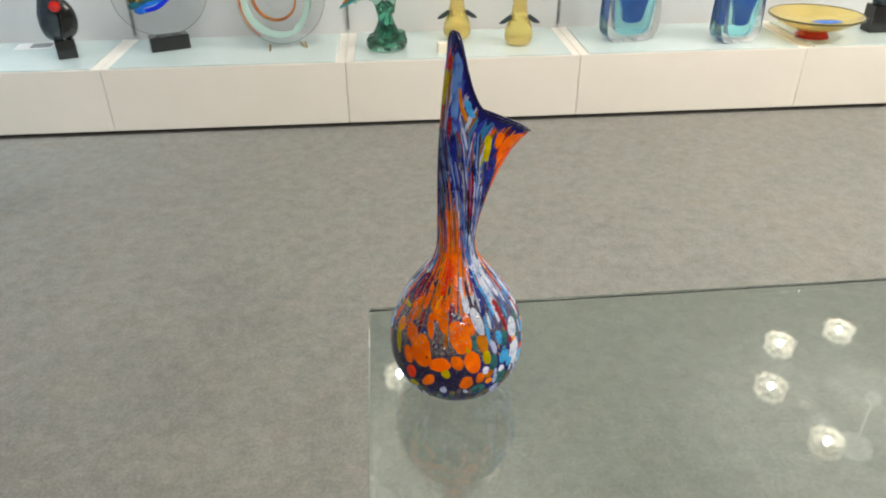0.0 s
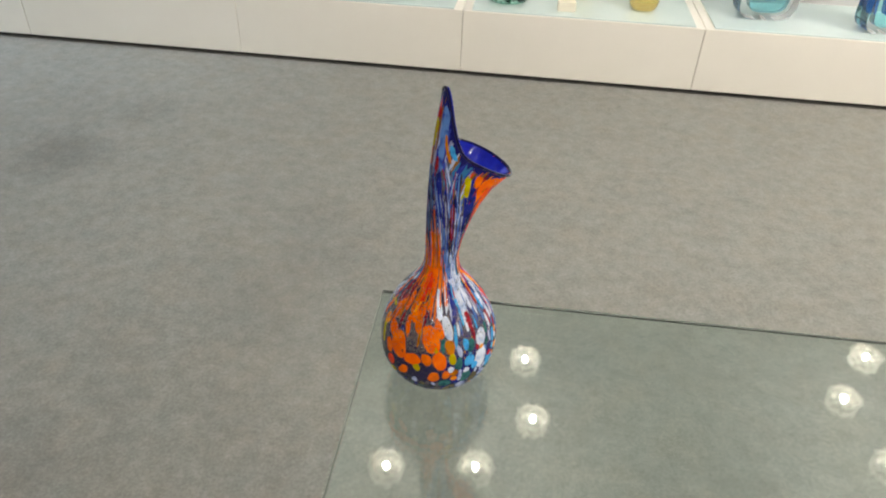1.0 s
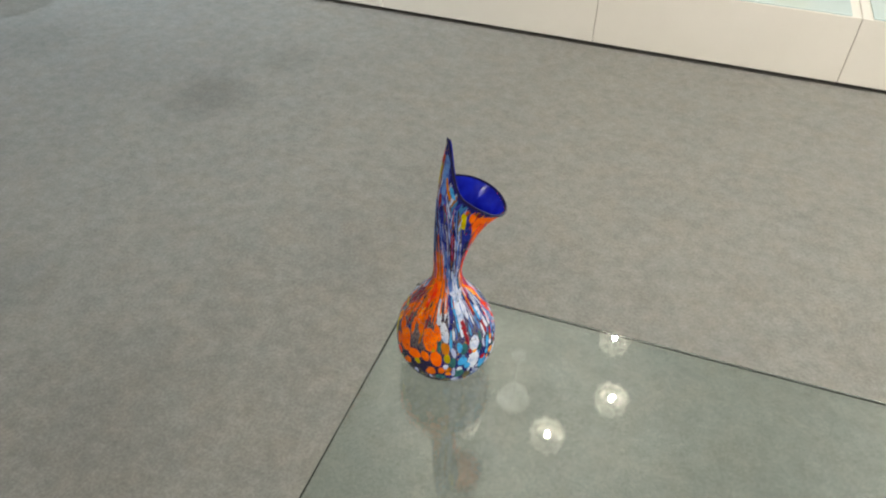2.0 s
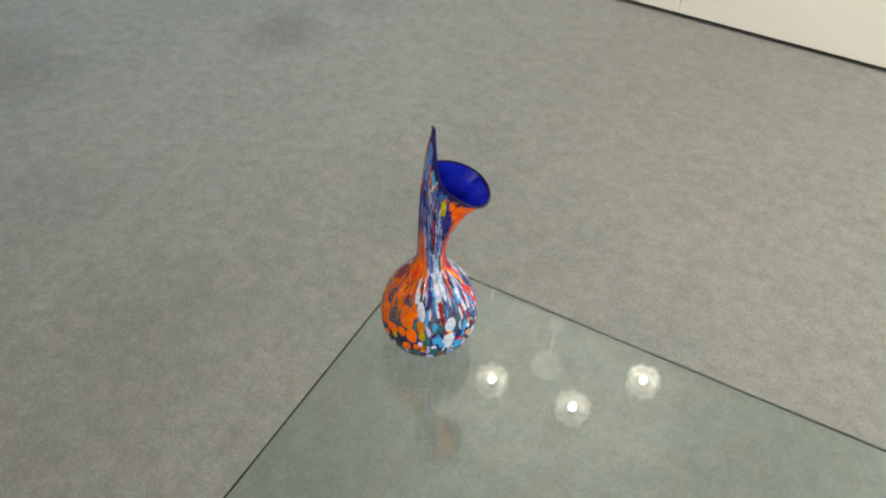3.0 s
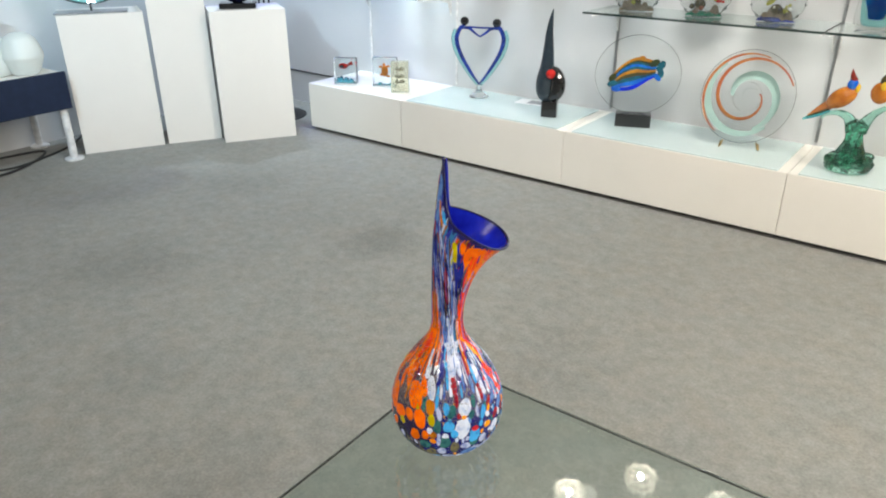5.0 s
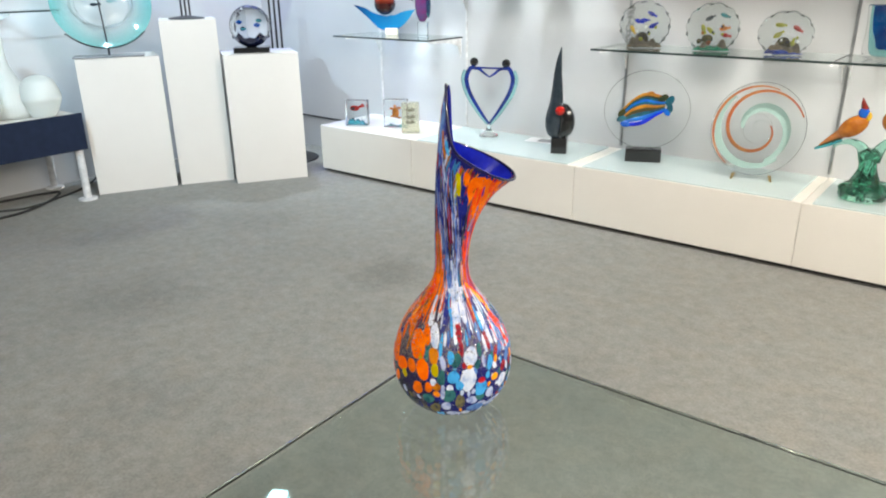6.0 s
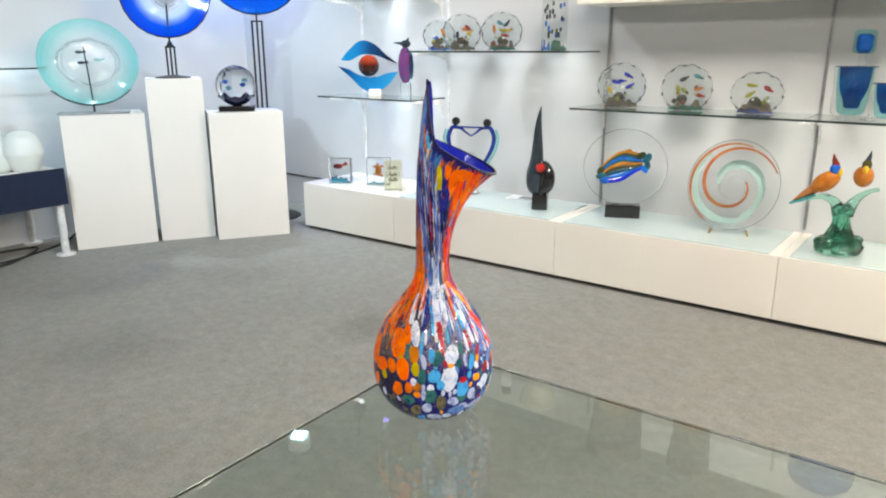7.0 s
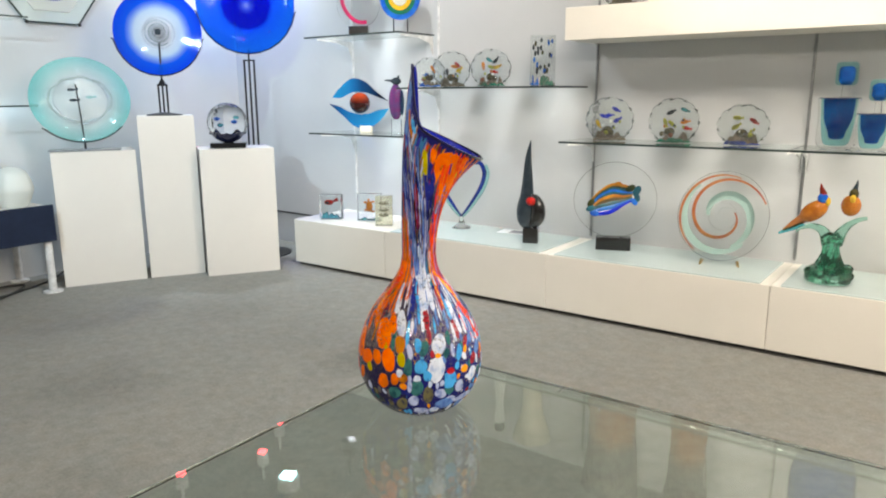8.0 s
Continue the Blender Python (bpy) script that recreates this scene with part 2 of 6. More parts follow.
    col = mix(math("GREATER_THAN", math("ADD", spout, math("MULTIPLY_ADD", ragged.outputs["Fac"], 1.6, -0.8)), 0.62), col, hot)
    col = mix(math("GREATER_THAN", math("ADD", border, math("MULTIPLY_ADD", ragged.outputs["Fac"], 1.1, -0.55)), 0.82), col, (0.012, 0.012, 0.13))
    nt.links.new(col, s.inputs["Base Color"])
    # the silver leaf glints
    silver = math("MAXIMUM", lace, math("MULTIPLY", math("SUBTRACT", 1.0, inside), math("GREATER_THAN", leaf.outputs["Fac"], 0.56)))
    nt.links.new(math("MULTIPLY", silver, 0.9), s.inputs["Metallic"])
    foil = noise_tex(nt, 26.0, 2, 0.6, co)
    relief = math("ADD", d1, math("MULTIPLY", math("MULTIPLY", foil.outputs["Fac"], silver), 1.6))
    s.inputs["Roughness"].default_value = 0.04
    bump(nt, s, relief, 0.3, 0.0014)
    s.inputs["IOR"].default_value = 1.33
    return m


M_CARPET = carpet_material()
M_WALL = matte("white_wall_paint", (0.52, 0.53, 0.54), (0.59, 0.6, 0.61), 1.2, 0.7, 240, 0.0004)
# dark tone of the unseen walls, chosen to weaken reflections on the vase
M_REAR = matte("unseen_wall_dark_tone", (0.12, 0.115, 0.11), (0.17, 0.165, 0.155), 1.2, 0.8, 240, 0.0004)
M_CEIL = matte("grey_ceiling_board", (0.165, 0.165, 0.162), (0.21, 0.21, 0.204), 1.5, 0.9, 160, 0.0004)
M_PLINTH = matte("cream_lacquer", (0.80, 0.765, 0.695), (0.85, 0.812, 0.745), 2.5, 0.45, 150, 0.0002)
M_PED = matte("white_board", (0.7, 0.665, 0.62), (0.75, 0.715, 0.67), 2.0, 0.55, 150, 0.0003)
# near-black colour that stands for the shade in the kick gap
M_KICKSHADE = matte("kick_gap_shade", (0.03, 0.03, 0.03), (0.05, 0.05, 0.05))
M_RAIL = gloss("grey_steel", (0.35, 0.36, 0.37), 0.4, 0.9)
M_BLACKSTEEL = gloss("black_steel", (0.03, 0.03, 0.033), 0.35, 0.6)
M_WHITESTEEL = gloss("white_enamel", (0.8, 0.8, 0.8), 0.3)
M_BLACK = gloss("black_acrylic", (0.012, 0.012, 0.013), 0.12)
M_NAVY = matte("navy_cloth", (0.003, 0.009, 0.028), (0.007, 0.016, 0.044), 20, 0.85, 400, 0.0006)
M_TABLE = pane_glass("table_glass", (0.755, 0.86, 0.815), 1.58)
M_SHELF = pane_glass("shelf_glass", (0.82, 0.92, 0.9))
M_INSET = matte("sea_green_glass_panel", (0.56, 0.68, 0.67), (0.64, 0.74, 0.73), 3, 0.12, 90, 0.0, 0.6)
M_CLEAR = glass("clear_glass", (0.97, 0.985, 0.985))
M_RIPPLED = glass("rippled_clear_glass", (0.96, 0.98, 0.98), 0.02, 0.0, 0.35, 16)
M_CLEARW = glass("wavy_clear_glass", (0.86, 0.9, 0.9), 0.02, 0.04, 0.9, 24)
M_TEALGLASS = glass("teal_glass", (0.1, 0.55, 0.6))
M_COBALTDEEP = gloss("deep_cobalt_glass", (0.0, 0.02, 0.62), 0.06)
M_WHITEGLASS = glass("opal_glass", (0.88, 0.91, 0.87), 0.4, 0.6)
M_NAVYGLASS = gloss("navy_blue_glass", (0.01, 0.035, 0.3), 0.05, 0.0, (0.006, 0.015, 0.12), 25)
M_DARKRIM = glass("smoky_rim_glass", (0.72, 0.76, 0.77), 0.04, 0.0, 1.0, 40)
M_SOMMBLUE = gloss("sapphire_glass", (0.005, 0.16, 0.66), 0.05, 0.0, (0.004, 0.08, 0.46))
M_DARKRED = gloss("dark_red_glass", (0.3, 0.025, 0.01), 0.05, 0.0, (0.08, 0.01, 0.01), 14)
M_RIM = glass("grey_rim_glass", (0.9, 0.93, 0.93), 0.03)
M_AQUA = glass("aqua_glass", (0.45, 0.85, 0.85))
M_GREEN = glass("bottle_green_glass", (0.5, 0.88, 0.75), 0.03, 0.0, 1.0)
M_AMBER = gloss("amber_glass", (0.5, 0.17, 0.02), 0.08, 0.0, (0.38, 0.11, 0.012), 40)
M_YELLOW = glass("honey_glass", (0.93, 0.74, 0.26), 0.03, 0.14, 0.3, 30)
M_RED = gloss("red_glass", (0.5, 0.015, 0.01), 0.06)
M_ORANGE = gloss("orange_glass", (0.75, 0.22, 0.02), 0.08)
M_GOLD = gloss("yellow_glass", (0.8, 0.5, 0.03), 0.08)
M_PURPLE = gloss("purple_glass", (0.2, 0.03, 0.16), 0.06, 0.0, (0.1, 0.06, 0.2), 25)
M_SMOKE = gloss("smoke_glass", (0.03, 0.045, 0.06), 0.05)
M_OLIVE = gloss("olive_glass", (0.07, 0.06, 0.015), 0.12)
M_CREAM = matte("cream_plaster", (0.8, 0.74, 0.6), (0.85, 0.79, 0.66))
M_EMERALD = gloss("emerald_glass", (0.0, 0.16, 0.09), 0.08)
M_LIME = gloss("lime_glass", (0.4, 0.42, 0.04), 0.1)
M_SAND = matte("dark_gravel_glass", (0.05, 0.045, 0.03), (0.16, 0.12, 0.07), 60, 0.4, 300, 0.002)
M_PAPER = matte("white_card", (0.78, 0.78, 0.78), (0.82, 0.82, 0.82))
M_GREYPRINT = matte("grey_print", (0.16, 0.16, 0.17), (0.3, 0.3, 0.31), 40)
M_BLUECRACKLE = glass("blue_crackle_glass", (0.1, 0.17, 0.4), 0.08, 0.7, 1.0, 40)
M_BRASS = gloss("gilt_wire", (0.8, 0.55, 0.2), 0.25, 1.0)
M_EDGE = gloss("dark_glass_edge", (0.03, 0.05, 0.048), 0.15)
M_RUBY = gloss("ruby_glass", (0.6, 0.02, 0.12), 0.06)
M_OCHRE = gloss("ochre_glass", (0.5, 0.22, 0.02), 0.07, 0.0, (0.3, 0.12, 0.015), 30)
M_PETROL = gloss("petrol_glass", (0.01, 0.12, 0.17), 0.06, 0.0, (0.008, 0.05, 0.08), 30)
M_DEEPOLIVE = gloss("deep_olive_glass", (0.06, 0.06, 0.01), 0.06, 0.0, (0.015, 0.03, 0.015), 25)
M_CABLE = matte("black_rubber", (0.015, 0.015, 0.015), (0.03, 0.03, 0.03), 30, 0.6)
M_MOSAIC = mosaic_material()


def glow(name, col, power):
    m, nt, s = nodes_of(name)
    s.inputs["Base Color"].default_value = (*col, 1)
    s.inputs["Emission Color"].default_value = (*col, 1)
    s.inputs["Emission Strength"].default_value = power
    return m




def lit_glass(name, col, veil, rough=0.5):
    """Crackled frosted glass: part of the light goes straight through, the rest is scattered."""
    m, nt, s = nodes_of(name)
    s.inputs["Base Color"].default_value = (*col, 1)
    s.inputs["Roughness"].default_value = rough
    scatter = nt.nodes.new("ShaderNodeBsdfTranslucent")
    scatter.inputs[0].default_value = (*col, 1)
    half = nt.nodes.new("ShaderNodeMixShader")
    half.inputs[0].default_value = 0.6
    nt.links.new(s.outputs[0], half.inputs[1])
    nt.links.new(scatter.outputs[0], half.inputs[2])
    clear = nt.nodes.new("ShaderNodeBsdfTransparent")
    crack = ramp(nt, [(0.42, (veil * 0.25,) * 3), (0.62, (min(1.0, veil * 2.2),) * 3)])
    nt.links.new(noise_tex(nt, 70, 4, 0.7, nt.nodes.new("ShaderNodeTexCoord").outputs["Object"]).outputs["Fac"], crack.inputs[0])
    mix = nt.nodes.new("ShaderNodeMixShader")
    nt.links.new(crack.outputs[0], mix.inputs[0])
    nt.links.new(clear.outputs[0], mix.inputs[1])
    nt.links.new(half.outputs[0], mix.inputs[2])
    nt.links.new(mix.outputs[0], nt.nodes["Material Output"].inputs["Surface"])
    return m


M_GLOBE = lit_glass("crackled_globe_glass", (0.97, 0.9, 0.8), 0.05)
M_FROST = matte("frosted_rim_glass", (0.9, 0.87, 0.8), (0.95, 0.92, 0.86), 60, 0.35, 300)
M_BULB = glow("warm_bulb", (0.98, 0.95, 0.86), 1800)
M_LED = glow("cool_lamp_face", (0.45, 0.9, 1.0), 17)
M_REDLED = glow("red_led", (1.0, 0.05, 0.06), 22)
M_BLUELED = glow("violet_led", (0.3, 0.2, 1.0), 9)

# ---------------------------------------------------------------- mesh helpers


def link(name, bm, mat, parent=None, label="", smooth=True):
    me = bpy.data.meshes.new(name)
    bmesh.ops.recalc_face_normals(bm, faces=bm.faces)
    soft = [smooth and len(f.verts) < 9 and not f.tag for f in bm.faces]
    bm.to_mesh(me)
    bm.free()
    me.materials.append(mat)
    if smooth:
        me.set_sharp_from_angle(angle=radians(42))
    me.polygons.foreach_set("use_smooth", soft)
    ob = new(name, me)
    if parent is not None:
        ob.parent = parent
    if label:
        ob["label"] = label
    return ob


def part(name, bm, mat, parent, label="", smooth=True):
    return link(name, bm, mat, parent, label, smooth)


def thing(name, label, category, at=(0, 0, 0), rz=0.0, group=""):
    e = new(name)
    e.matrix_basis = pose(*at, 0, 0, rz)
    e.empty_display_size = 0.02
    return tagged(e, label, category, group)


def box(size, centre, bevel=0.0, seg=2, m=None):
    bm = bmesh.new()
    bmesh.ops.create_cube(bm, size=1.0, matrix=Matrix.Translation(centre) @ Matrix.Diagonal((*size, 1)))
    if bevel:
        bmesh.ops.bevel(bm, geom=bm.edges[:], offset=bevel, segments=seg, affect="EDGES", profile=0.5)
    if m is not None:
        bmesh.ops.transform(bm, matrix=m, verts=bm.verts)
    for f in sorted(bm.faces, key=lambda f: -f.calc_area())[:6]:
        f.tag = True
    return bm


def lathe(profile, seg=48, m=None, bm=None):
    """Profile of (radius, height) turned about z; ends at radius 0 are closed."""
    bm = bm or bmesh.new()
    rings = []
    made = []
    for r, z in profile:
        if r < 1e-6:
            ring = [bm.verts.new((0, 0, z))]
        else:
            ring = [bm.verts.new((r * math.cos(2 * math.pi * k / seg), r * math.sin(2 * math.pi * k / seg), z)) for k in range(seg)]
        rings.append(ring)
        made += ring
    for a, b in zip(rings, rings[1:]):
        for k in range(seg):
            j = (k + 1) % seg
            if len(a) == 1 and len(b) > 1:
                bm.faces.new((a[0], b[j], b[k]))
            elif len(b) == 1 and len(a) > 1:
                bm.faces.new((a[k], a[j], b[0]))
            elif len(a) > 1:
                bm.faces.new((a[k], a[j], b[j], b[k]))
    if m is not None:
        bmesh.ops.transform(bm, matrix=m, verts=made)
    return bm


def smooth_path(points, n=8):
    """Catmull-Rom through points (any tuple length)."""
    p = [np.array(q, float) for q in points]
    p = [2 * p[0] - p[1]] + p + [2 * p[-1] - p[-2]]
    out = []
    for a, b, c, d in zip(p, p[1:], p[2:], p[3:]):
        for k in range(n):
            t = k / n
            out.append(0.5 * (2 * b + (c - a) * t + (2 * a - 5 * b + 4 * c - d) * t * t + (3 * b - a - 3 * c + d) * t**3))
    out.append(p[-2])
    return out


def tube(points, radii, seg=12, bm=None, flat=1.0, m=None):
    """A round rod along points, closed at both ends; flat < 1 squashes it along y."""
    bm = bm or bmesh.new()
    pts = [Vector(p[:3]) for p in points]
    if isinstance(radii, (int, float)):
        radii = [radii] * len(pts)
    rings, made = [], []
    side = None
    for k, p in enumerate(pts):
        way = (pts[min(k + 1, len(pts) - 1)] - pts[max(k - 1, 0)]).normalized()
        if side is None:
            side = way.orthogonal().normalized()
        side = (side - way * side.dot(way)).normalized()
        up = way.cross(side)
        ring = []
        for j in range(seg):
            a = 2 * math.pi * j / seg
            off = side * (radii[k] * math.cos(a)) + up * (radii[k] * math.sin(a))
            off.y *= flat
            ring.append(bm.verts.new(p + off))
        rings.append(ring)
        made += ring
    for a, b in zip(rings, rings[1:]):
        for j in range(seg):
            bm.faces.new((a[j], a[(j + 1) % seg], b[(j + 1) % seg], b[j]))
    bm.faces.new(rings[0][::-1])
    bm.faces.new(rings[-1])
    if m is not None:
        bmesh.ops.transform(bm, matrix=m, verts=made)
    return bm


def ellipsoid(size, centre, seg=24, m=None, bm=None):
    bm = bm or bmesh.new()
    mm = Matrix.Translation(centre) @ Matrix.Diagonal((size[0], size[1], size[2], 1))
    if m is not None:
        mm = m @ mm
    bmesh.ops.create_uvsphere(bm, u_segments=seg, v_segments=max(8, seg // 2), radius=1.0, matrix=mm)
    return bm


def slab(outline, y0, y1, bevel=0.0, m=None):
    """A plate with the given outline in x, z between two depths y."""
    bm = bmesh.new()
    a = [bm.verts.new((x, y0, z)) for x, z in outline]
    b = [bm.verts.new((x, y1, z)) for x, z in outline]
    n = len(a)
    bm.faces.new(a)
    bm.faces.new(b[::-1])
    for k in range(n):
        bm.faces.new((a[k], b[k], b[(k + 1) % n], a[(k + 1) % n]))
    if bevel:
        rim = [e for e in bm.edges if abs(e.verts[0].co.y - e.verts[1].co.y) < 1e-6]
        bmesh.ops.bevel(bm, geom=rim, offset=bevel, segments=3, affect="EDGES", profile=0.5)
    if m is not None:
        bmesh.ops.transform(bm, matrix=m, verts=bm.verts)
    return bm


def round_outline(rx, rz, cz=0.0, n=48, lobes=0, amp=0.0, phase=0.0):
    out = []
    for k in range(n):
        a = 2 * math.pi * k / n
        s = 1 + amp * (abs(math.sin(lobes * a / 2 + phase)) - 0.5) if lobes else 1
        out.append((rx * s * math.cos(a), cz + rz * s * math.sin(a)))
    return out


# ---------------------------------------------------------------- the room
WALL_Y, WALL_X = 0.47, -3.80
RIGHT_X, REAR_Y, CEIL_Z = 5.2, -6.0, 2.6
PLINTH_H = 0.275
FLOOR_Z = -0.014


def structure(name, size, centre, mat, label="", bevel=0.0):
    return tagged(link(name, box(size, centre, bevel), mat, smooth=False), label, kind="structure")


structure("floor", (RIGHT_X - WALL_X + 0.4, WALL_Y - REAR_Y + 0.4, 0.1), ((RIGHT_X + WALL_X) / 2, (WALL_Y + REAR_Y) / 2, FLOOR_Z - 0.05), M_CARPET, "speckled grey-beige carpet with short pile")
structure("wall_north", (RIGHT_X - WALL_X + 0.4, 0.12, CEIL_Z + 0.05), ((RIGHT_X + WALL_X) / 2, WALL_Y + 0.06, CEIL_Z / 2 - 0.025), M_WALL, "white painted display wall")
structure("wall_west", (0.12, WALL_Y - REAR_Y, CEIL_Z + 0.05), (WALL_X - 0.06, (WALL_Y + REAR_Y) / 2, CEIL_Z / 2 - 0.025), M_WALL, "white painted side wall")
# east and south walls are unseen and added; their dark tone limits reflected light
structure("wall_east", (0.12, WALL_Y - REAR_Y, CEIL_Z + 0.05), (RIGHT_X + 0.06, (WALL_Y + REAR_Y) / 2, CEIL_Z / 2 - 0.025), M_REAR, "unseen wall, toned dark taupe to cut reflections")
structure("wall_south", (RIGHT_X - WALL_X + 0.4, 0.12, CEIL_Z + 0.05), ((RIGHT_X + WALL_X) / 2, REAR_Y - 0.06, CEIL_Z / 2 - 0.025), M_REAR, "unseen wall, toned dark taupe to cut reflections")
structure("ceiling", (RIGHT_X - WALL_X + 0.4, WALL_Y - REAR_Y + 0.4, 0.1), ((RIGHT_X + WALL_X) / 2, (WALL_Y + REAR_Y) / 2, CEIL_Z + 0.05), M_CEIL, "plain dark grey board ceiling")

# slotted steel standards on the display wall
RAILS = (-2.65, -1.975, -0.985, 0.0, 1.0, 2.0, 3.0, 4.0)
for x in RAILS:
    r = thing("shelf_standard", "slim grey steel shelf standard screwed to white wall" if x > -1.5 else "slim white steel shelf standard screwed to white wall", "shelf standard", (x, WALL_Y, 0.29), group="shelf standards")
    part("channel", box((0.012, 0.010, 2.2), (0, -0.005, 1.1), 0.002), M_RAIL if x > -1.5 else M_WHITESTEEL, r)

# low display plinth in boxes of one metre
def plinth(x0, x1, glazed):
    w = x1 - x0
    p = thing("display_plinth", "low cream lacquered display plinth with inset glass top" if glazed else "low plain cream lacquered display plinth", "plinth", ((x0 + x1) / 2, 0, 0), group="plinth boxes")
    d = WALL_Y - 0.002
    # the shadow line under the plinth is put into the kick's dark colour
    part("kick", box((w, d - 0.035, 0.021), (0, d / 2 + 0.017, -0.0035)), M_KICKSHADE, p, "recessed kick, coloured dark for the shadow under the plinth", False)
    body = part("body", box((w - 0.001, d, PLINTH_H - 0.007), (0, d / 2, PLINTH_H / 2 + 0.0035), 0.003), M_PLINTH, p)
    if glazed:
        part("glass_panel", box((w - 0.075, d - 0.028, 0.006), (0, d / 2 - 0.012, PLINTH_H + 0.0032), 0.0015), M_INSET, body, "pale sea-green glass panel")
    return p


plinth(-2.752, -2.02, False)
for a in range(-2, 5):
    plinth(a if a > -2 else -2.017, a + 1 - 0.001, True)
GLASS_TOP = PLINTH_H + 0.0064


def wall_shelf(x0, x1, z, joined=False):
    """A glass board on two brackets; z is its upper face."""
    s = thing("wall_shelf", "clear green-edged glass shelf on white steel brackets", "shelf", ((x0 + x1) / 2, WALL_Y, z), group="glass wall shelves")
    w = x1 - x0
    b = part("glass_board", box((w, 0.325, 0.009), (0, -0.1725, -0.0045), 0.0015), M_SHELF, s)
    b.visible_shadow = False
    part("front_edge", box((w, 0.0025, 0.009), (0, -0.3365, -0.0045)), M_EDGE, b, "dark green glass edge", False)
    for r in RAILS:
        if x0 - 0.03 < r < x1 + 0.03:
            x = min(max(r, x0 + 0.012), x1 - 0.012) - (x0 + x1) / 2
            o = [(0, -0.012), (-0.30, -0.012), (-0.30, -0.02), (-0.12, -0.028), (-0.035, -0.05), (-0.012, -0.1), (0, -0.12)]
            bm = slab([(a, c) for a, c in o], -0.003, 0.003, 0.0)
            bmesh.ops.transform(bm, matrix=Matrix.Translation((x, -0.012, 0)) @ Matrix.Rotation(radians(90), 4, "Z"), verts=bm.verts)
            part("bracket", bm, M_WHITESTEEL, s, "white steel bracket", False)
    return s



wall_shelf(-2.728, -2.0, 0.797)
wall_shelf(-2.735, -2.0, 1.362)
wall_shelf(-2.02, -1.03, 1.062)
for a in range(-1, 4):
    wall_shelf(a - 0.02 if a == -1 else a, a + 0.996, 0.802)
for a in (-2, -1, 0, 1):
    wall_shelf(a + 0.01, a + 1, 2.05)
SHELF_A, SHELF_B, SHELF_C = 0.797, 1.062, 0.802

# deep white box shelf
bx = thing("box_shelf", "deep white lacquered box shelf fixed to the wall", "shelf", (1.5, WALL_Y, 1.265))
part("front_board", box((5.0, 0.018, 0.145), (0, -0.336, 0.0725), 0.003), M_PLINTH, bx)
part("top_board", box((4.998, 0.324, 0.018), (0, -0.1645, 0.135), 0.002), M_PLINTH, bx)
part("bottom_board", box((4.998, 0.324, 0.018), (0, -0.1645, 0.011), 0.002), M_PLINTH, bx)
part("end_board", box((0.018, 0.32, 0.105), (-2.488, -0.165, 0.073), 0.002), M_PLINTH, bx)

# cable clipped along the wall
cb = thing("wall_cable", "thin black cable running along the wall base", "cable", (-3.2, WALL_Y, 0.2))
part("cable", tube([(-0.6, -0.006, 0.004), (-0.2, -0.006, 0.002), (0.45, -0.006, -0.004)], 0.005), M_CABLE, cb)

# ---------------------------------------------------------------- ceiling lamps


GLOBE = [(0.052 * math.sin(a), 0.052 * math.cos(a)) for a in (0.25, 0.6, 1.0, 1.4, 1.8, 2.2, 2.6, 2.95)] + [(0.0, -0.052), (0.0, -0.045)] + [(0.044 * math.sin(a), 0.044 * math.cos(a)) for a in (2.95, 2.6, 2.2, 1.8, 1.4, 1.0, 0.6, 0.28)]


def chandelier(x, y, turn, n=8, radius=0.39):
    z = 2.30
    c = thing("chandelier", "ring chandelier of clear glass globes with warm bulbs, rear ones added", "chandelier", (x, y, z), turn, "ring chandeliers")
    part("stem", tube([(0, 0, CEIL_Z - z), (0, 0, 0.03)], 0.005), M_WHITESTEEL, c)
    part("canopy", lathe([(0, CEIL_Z - z), (0.07, CEIL_Z - z), (0.06, CEIL_Z - z - 0.03), (0, CEIL_Z - z - 0.035)], 24), M_WHITESTEEL, c)
    part("centre_bowl", lathe(smooth_path([(0.13, 0.03), (0.11, -0.01), (0.06, -0.04), (0.0, -0.05), (0.0, -0.043), (0.056, -0.033), (0.103, -0.005), (0.123, 0.03)], 4), 40), M_GLOBE, c, "crackled clear glass bowl").visible_shadow = False
    part("hub", ellipsoid((0.03, 0.03, 0.025), (0, 0, 0.03), 16), M_WHITESTEEL, c)
    for k in range(n):
        a = 2 * math.pi * k / n
        d = Vector((math.cos(a), math.sin(a), 0))
        arm = part("arm", tube([d * 0.02 + Vector((0, 0, 0.03)), d * 0.2 + Vector((0, 0, 0.07)), d * radius + Vector((0, 0, 0.045))], 0.0035, 8), M_CLEAR, c, "clear glass arm")
        g = part("globe", lathe(GLOBE, 24, Matrix.Translation(d * radius)), M_GLOBE, arm, "crackled clear glass globe")
        g.visible_shadow = False
        for drop, wide in ((-0.012, 0.055), (0.03, 0.05)):
            rim = part("cup_rim", tube([d * radius + Vector((wide * math.cos(q * math.pi / 14), wide * math.sin(q * math.pi / 14), drop + 0.005 * math.sin(q * 1.7 + k))) for q in range(29)], [0.0072 + 0.004 * math.sin(q * 2.1 + k + drop * 90) for q in range(29)], 8), M_FROST, arm, "frosted thick glass rim")
            rim.visible_shadow = False
        part("bulb", ellipsoid((0.0105, 0.0105, 0.0125), d * radius, 20), M_BULB, arm, "glowing warm bulb")
    return c


chandelier(0.065, -1.175, -15)
chandelier(1.985, -1.06, -10)
chandelier(3.9, -0.95, 5)
# two unseen ones added at the rear to light the display from the front
chandelier(0.6, -4.7, 10)
chandelier(2.9, -4.6, 25)


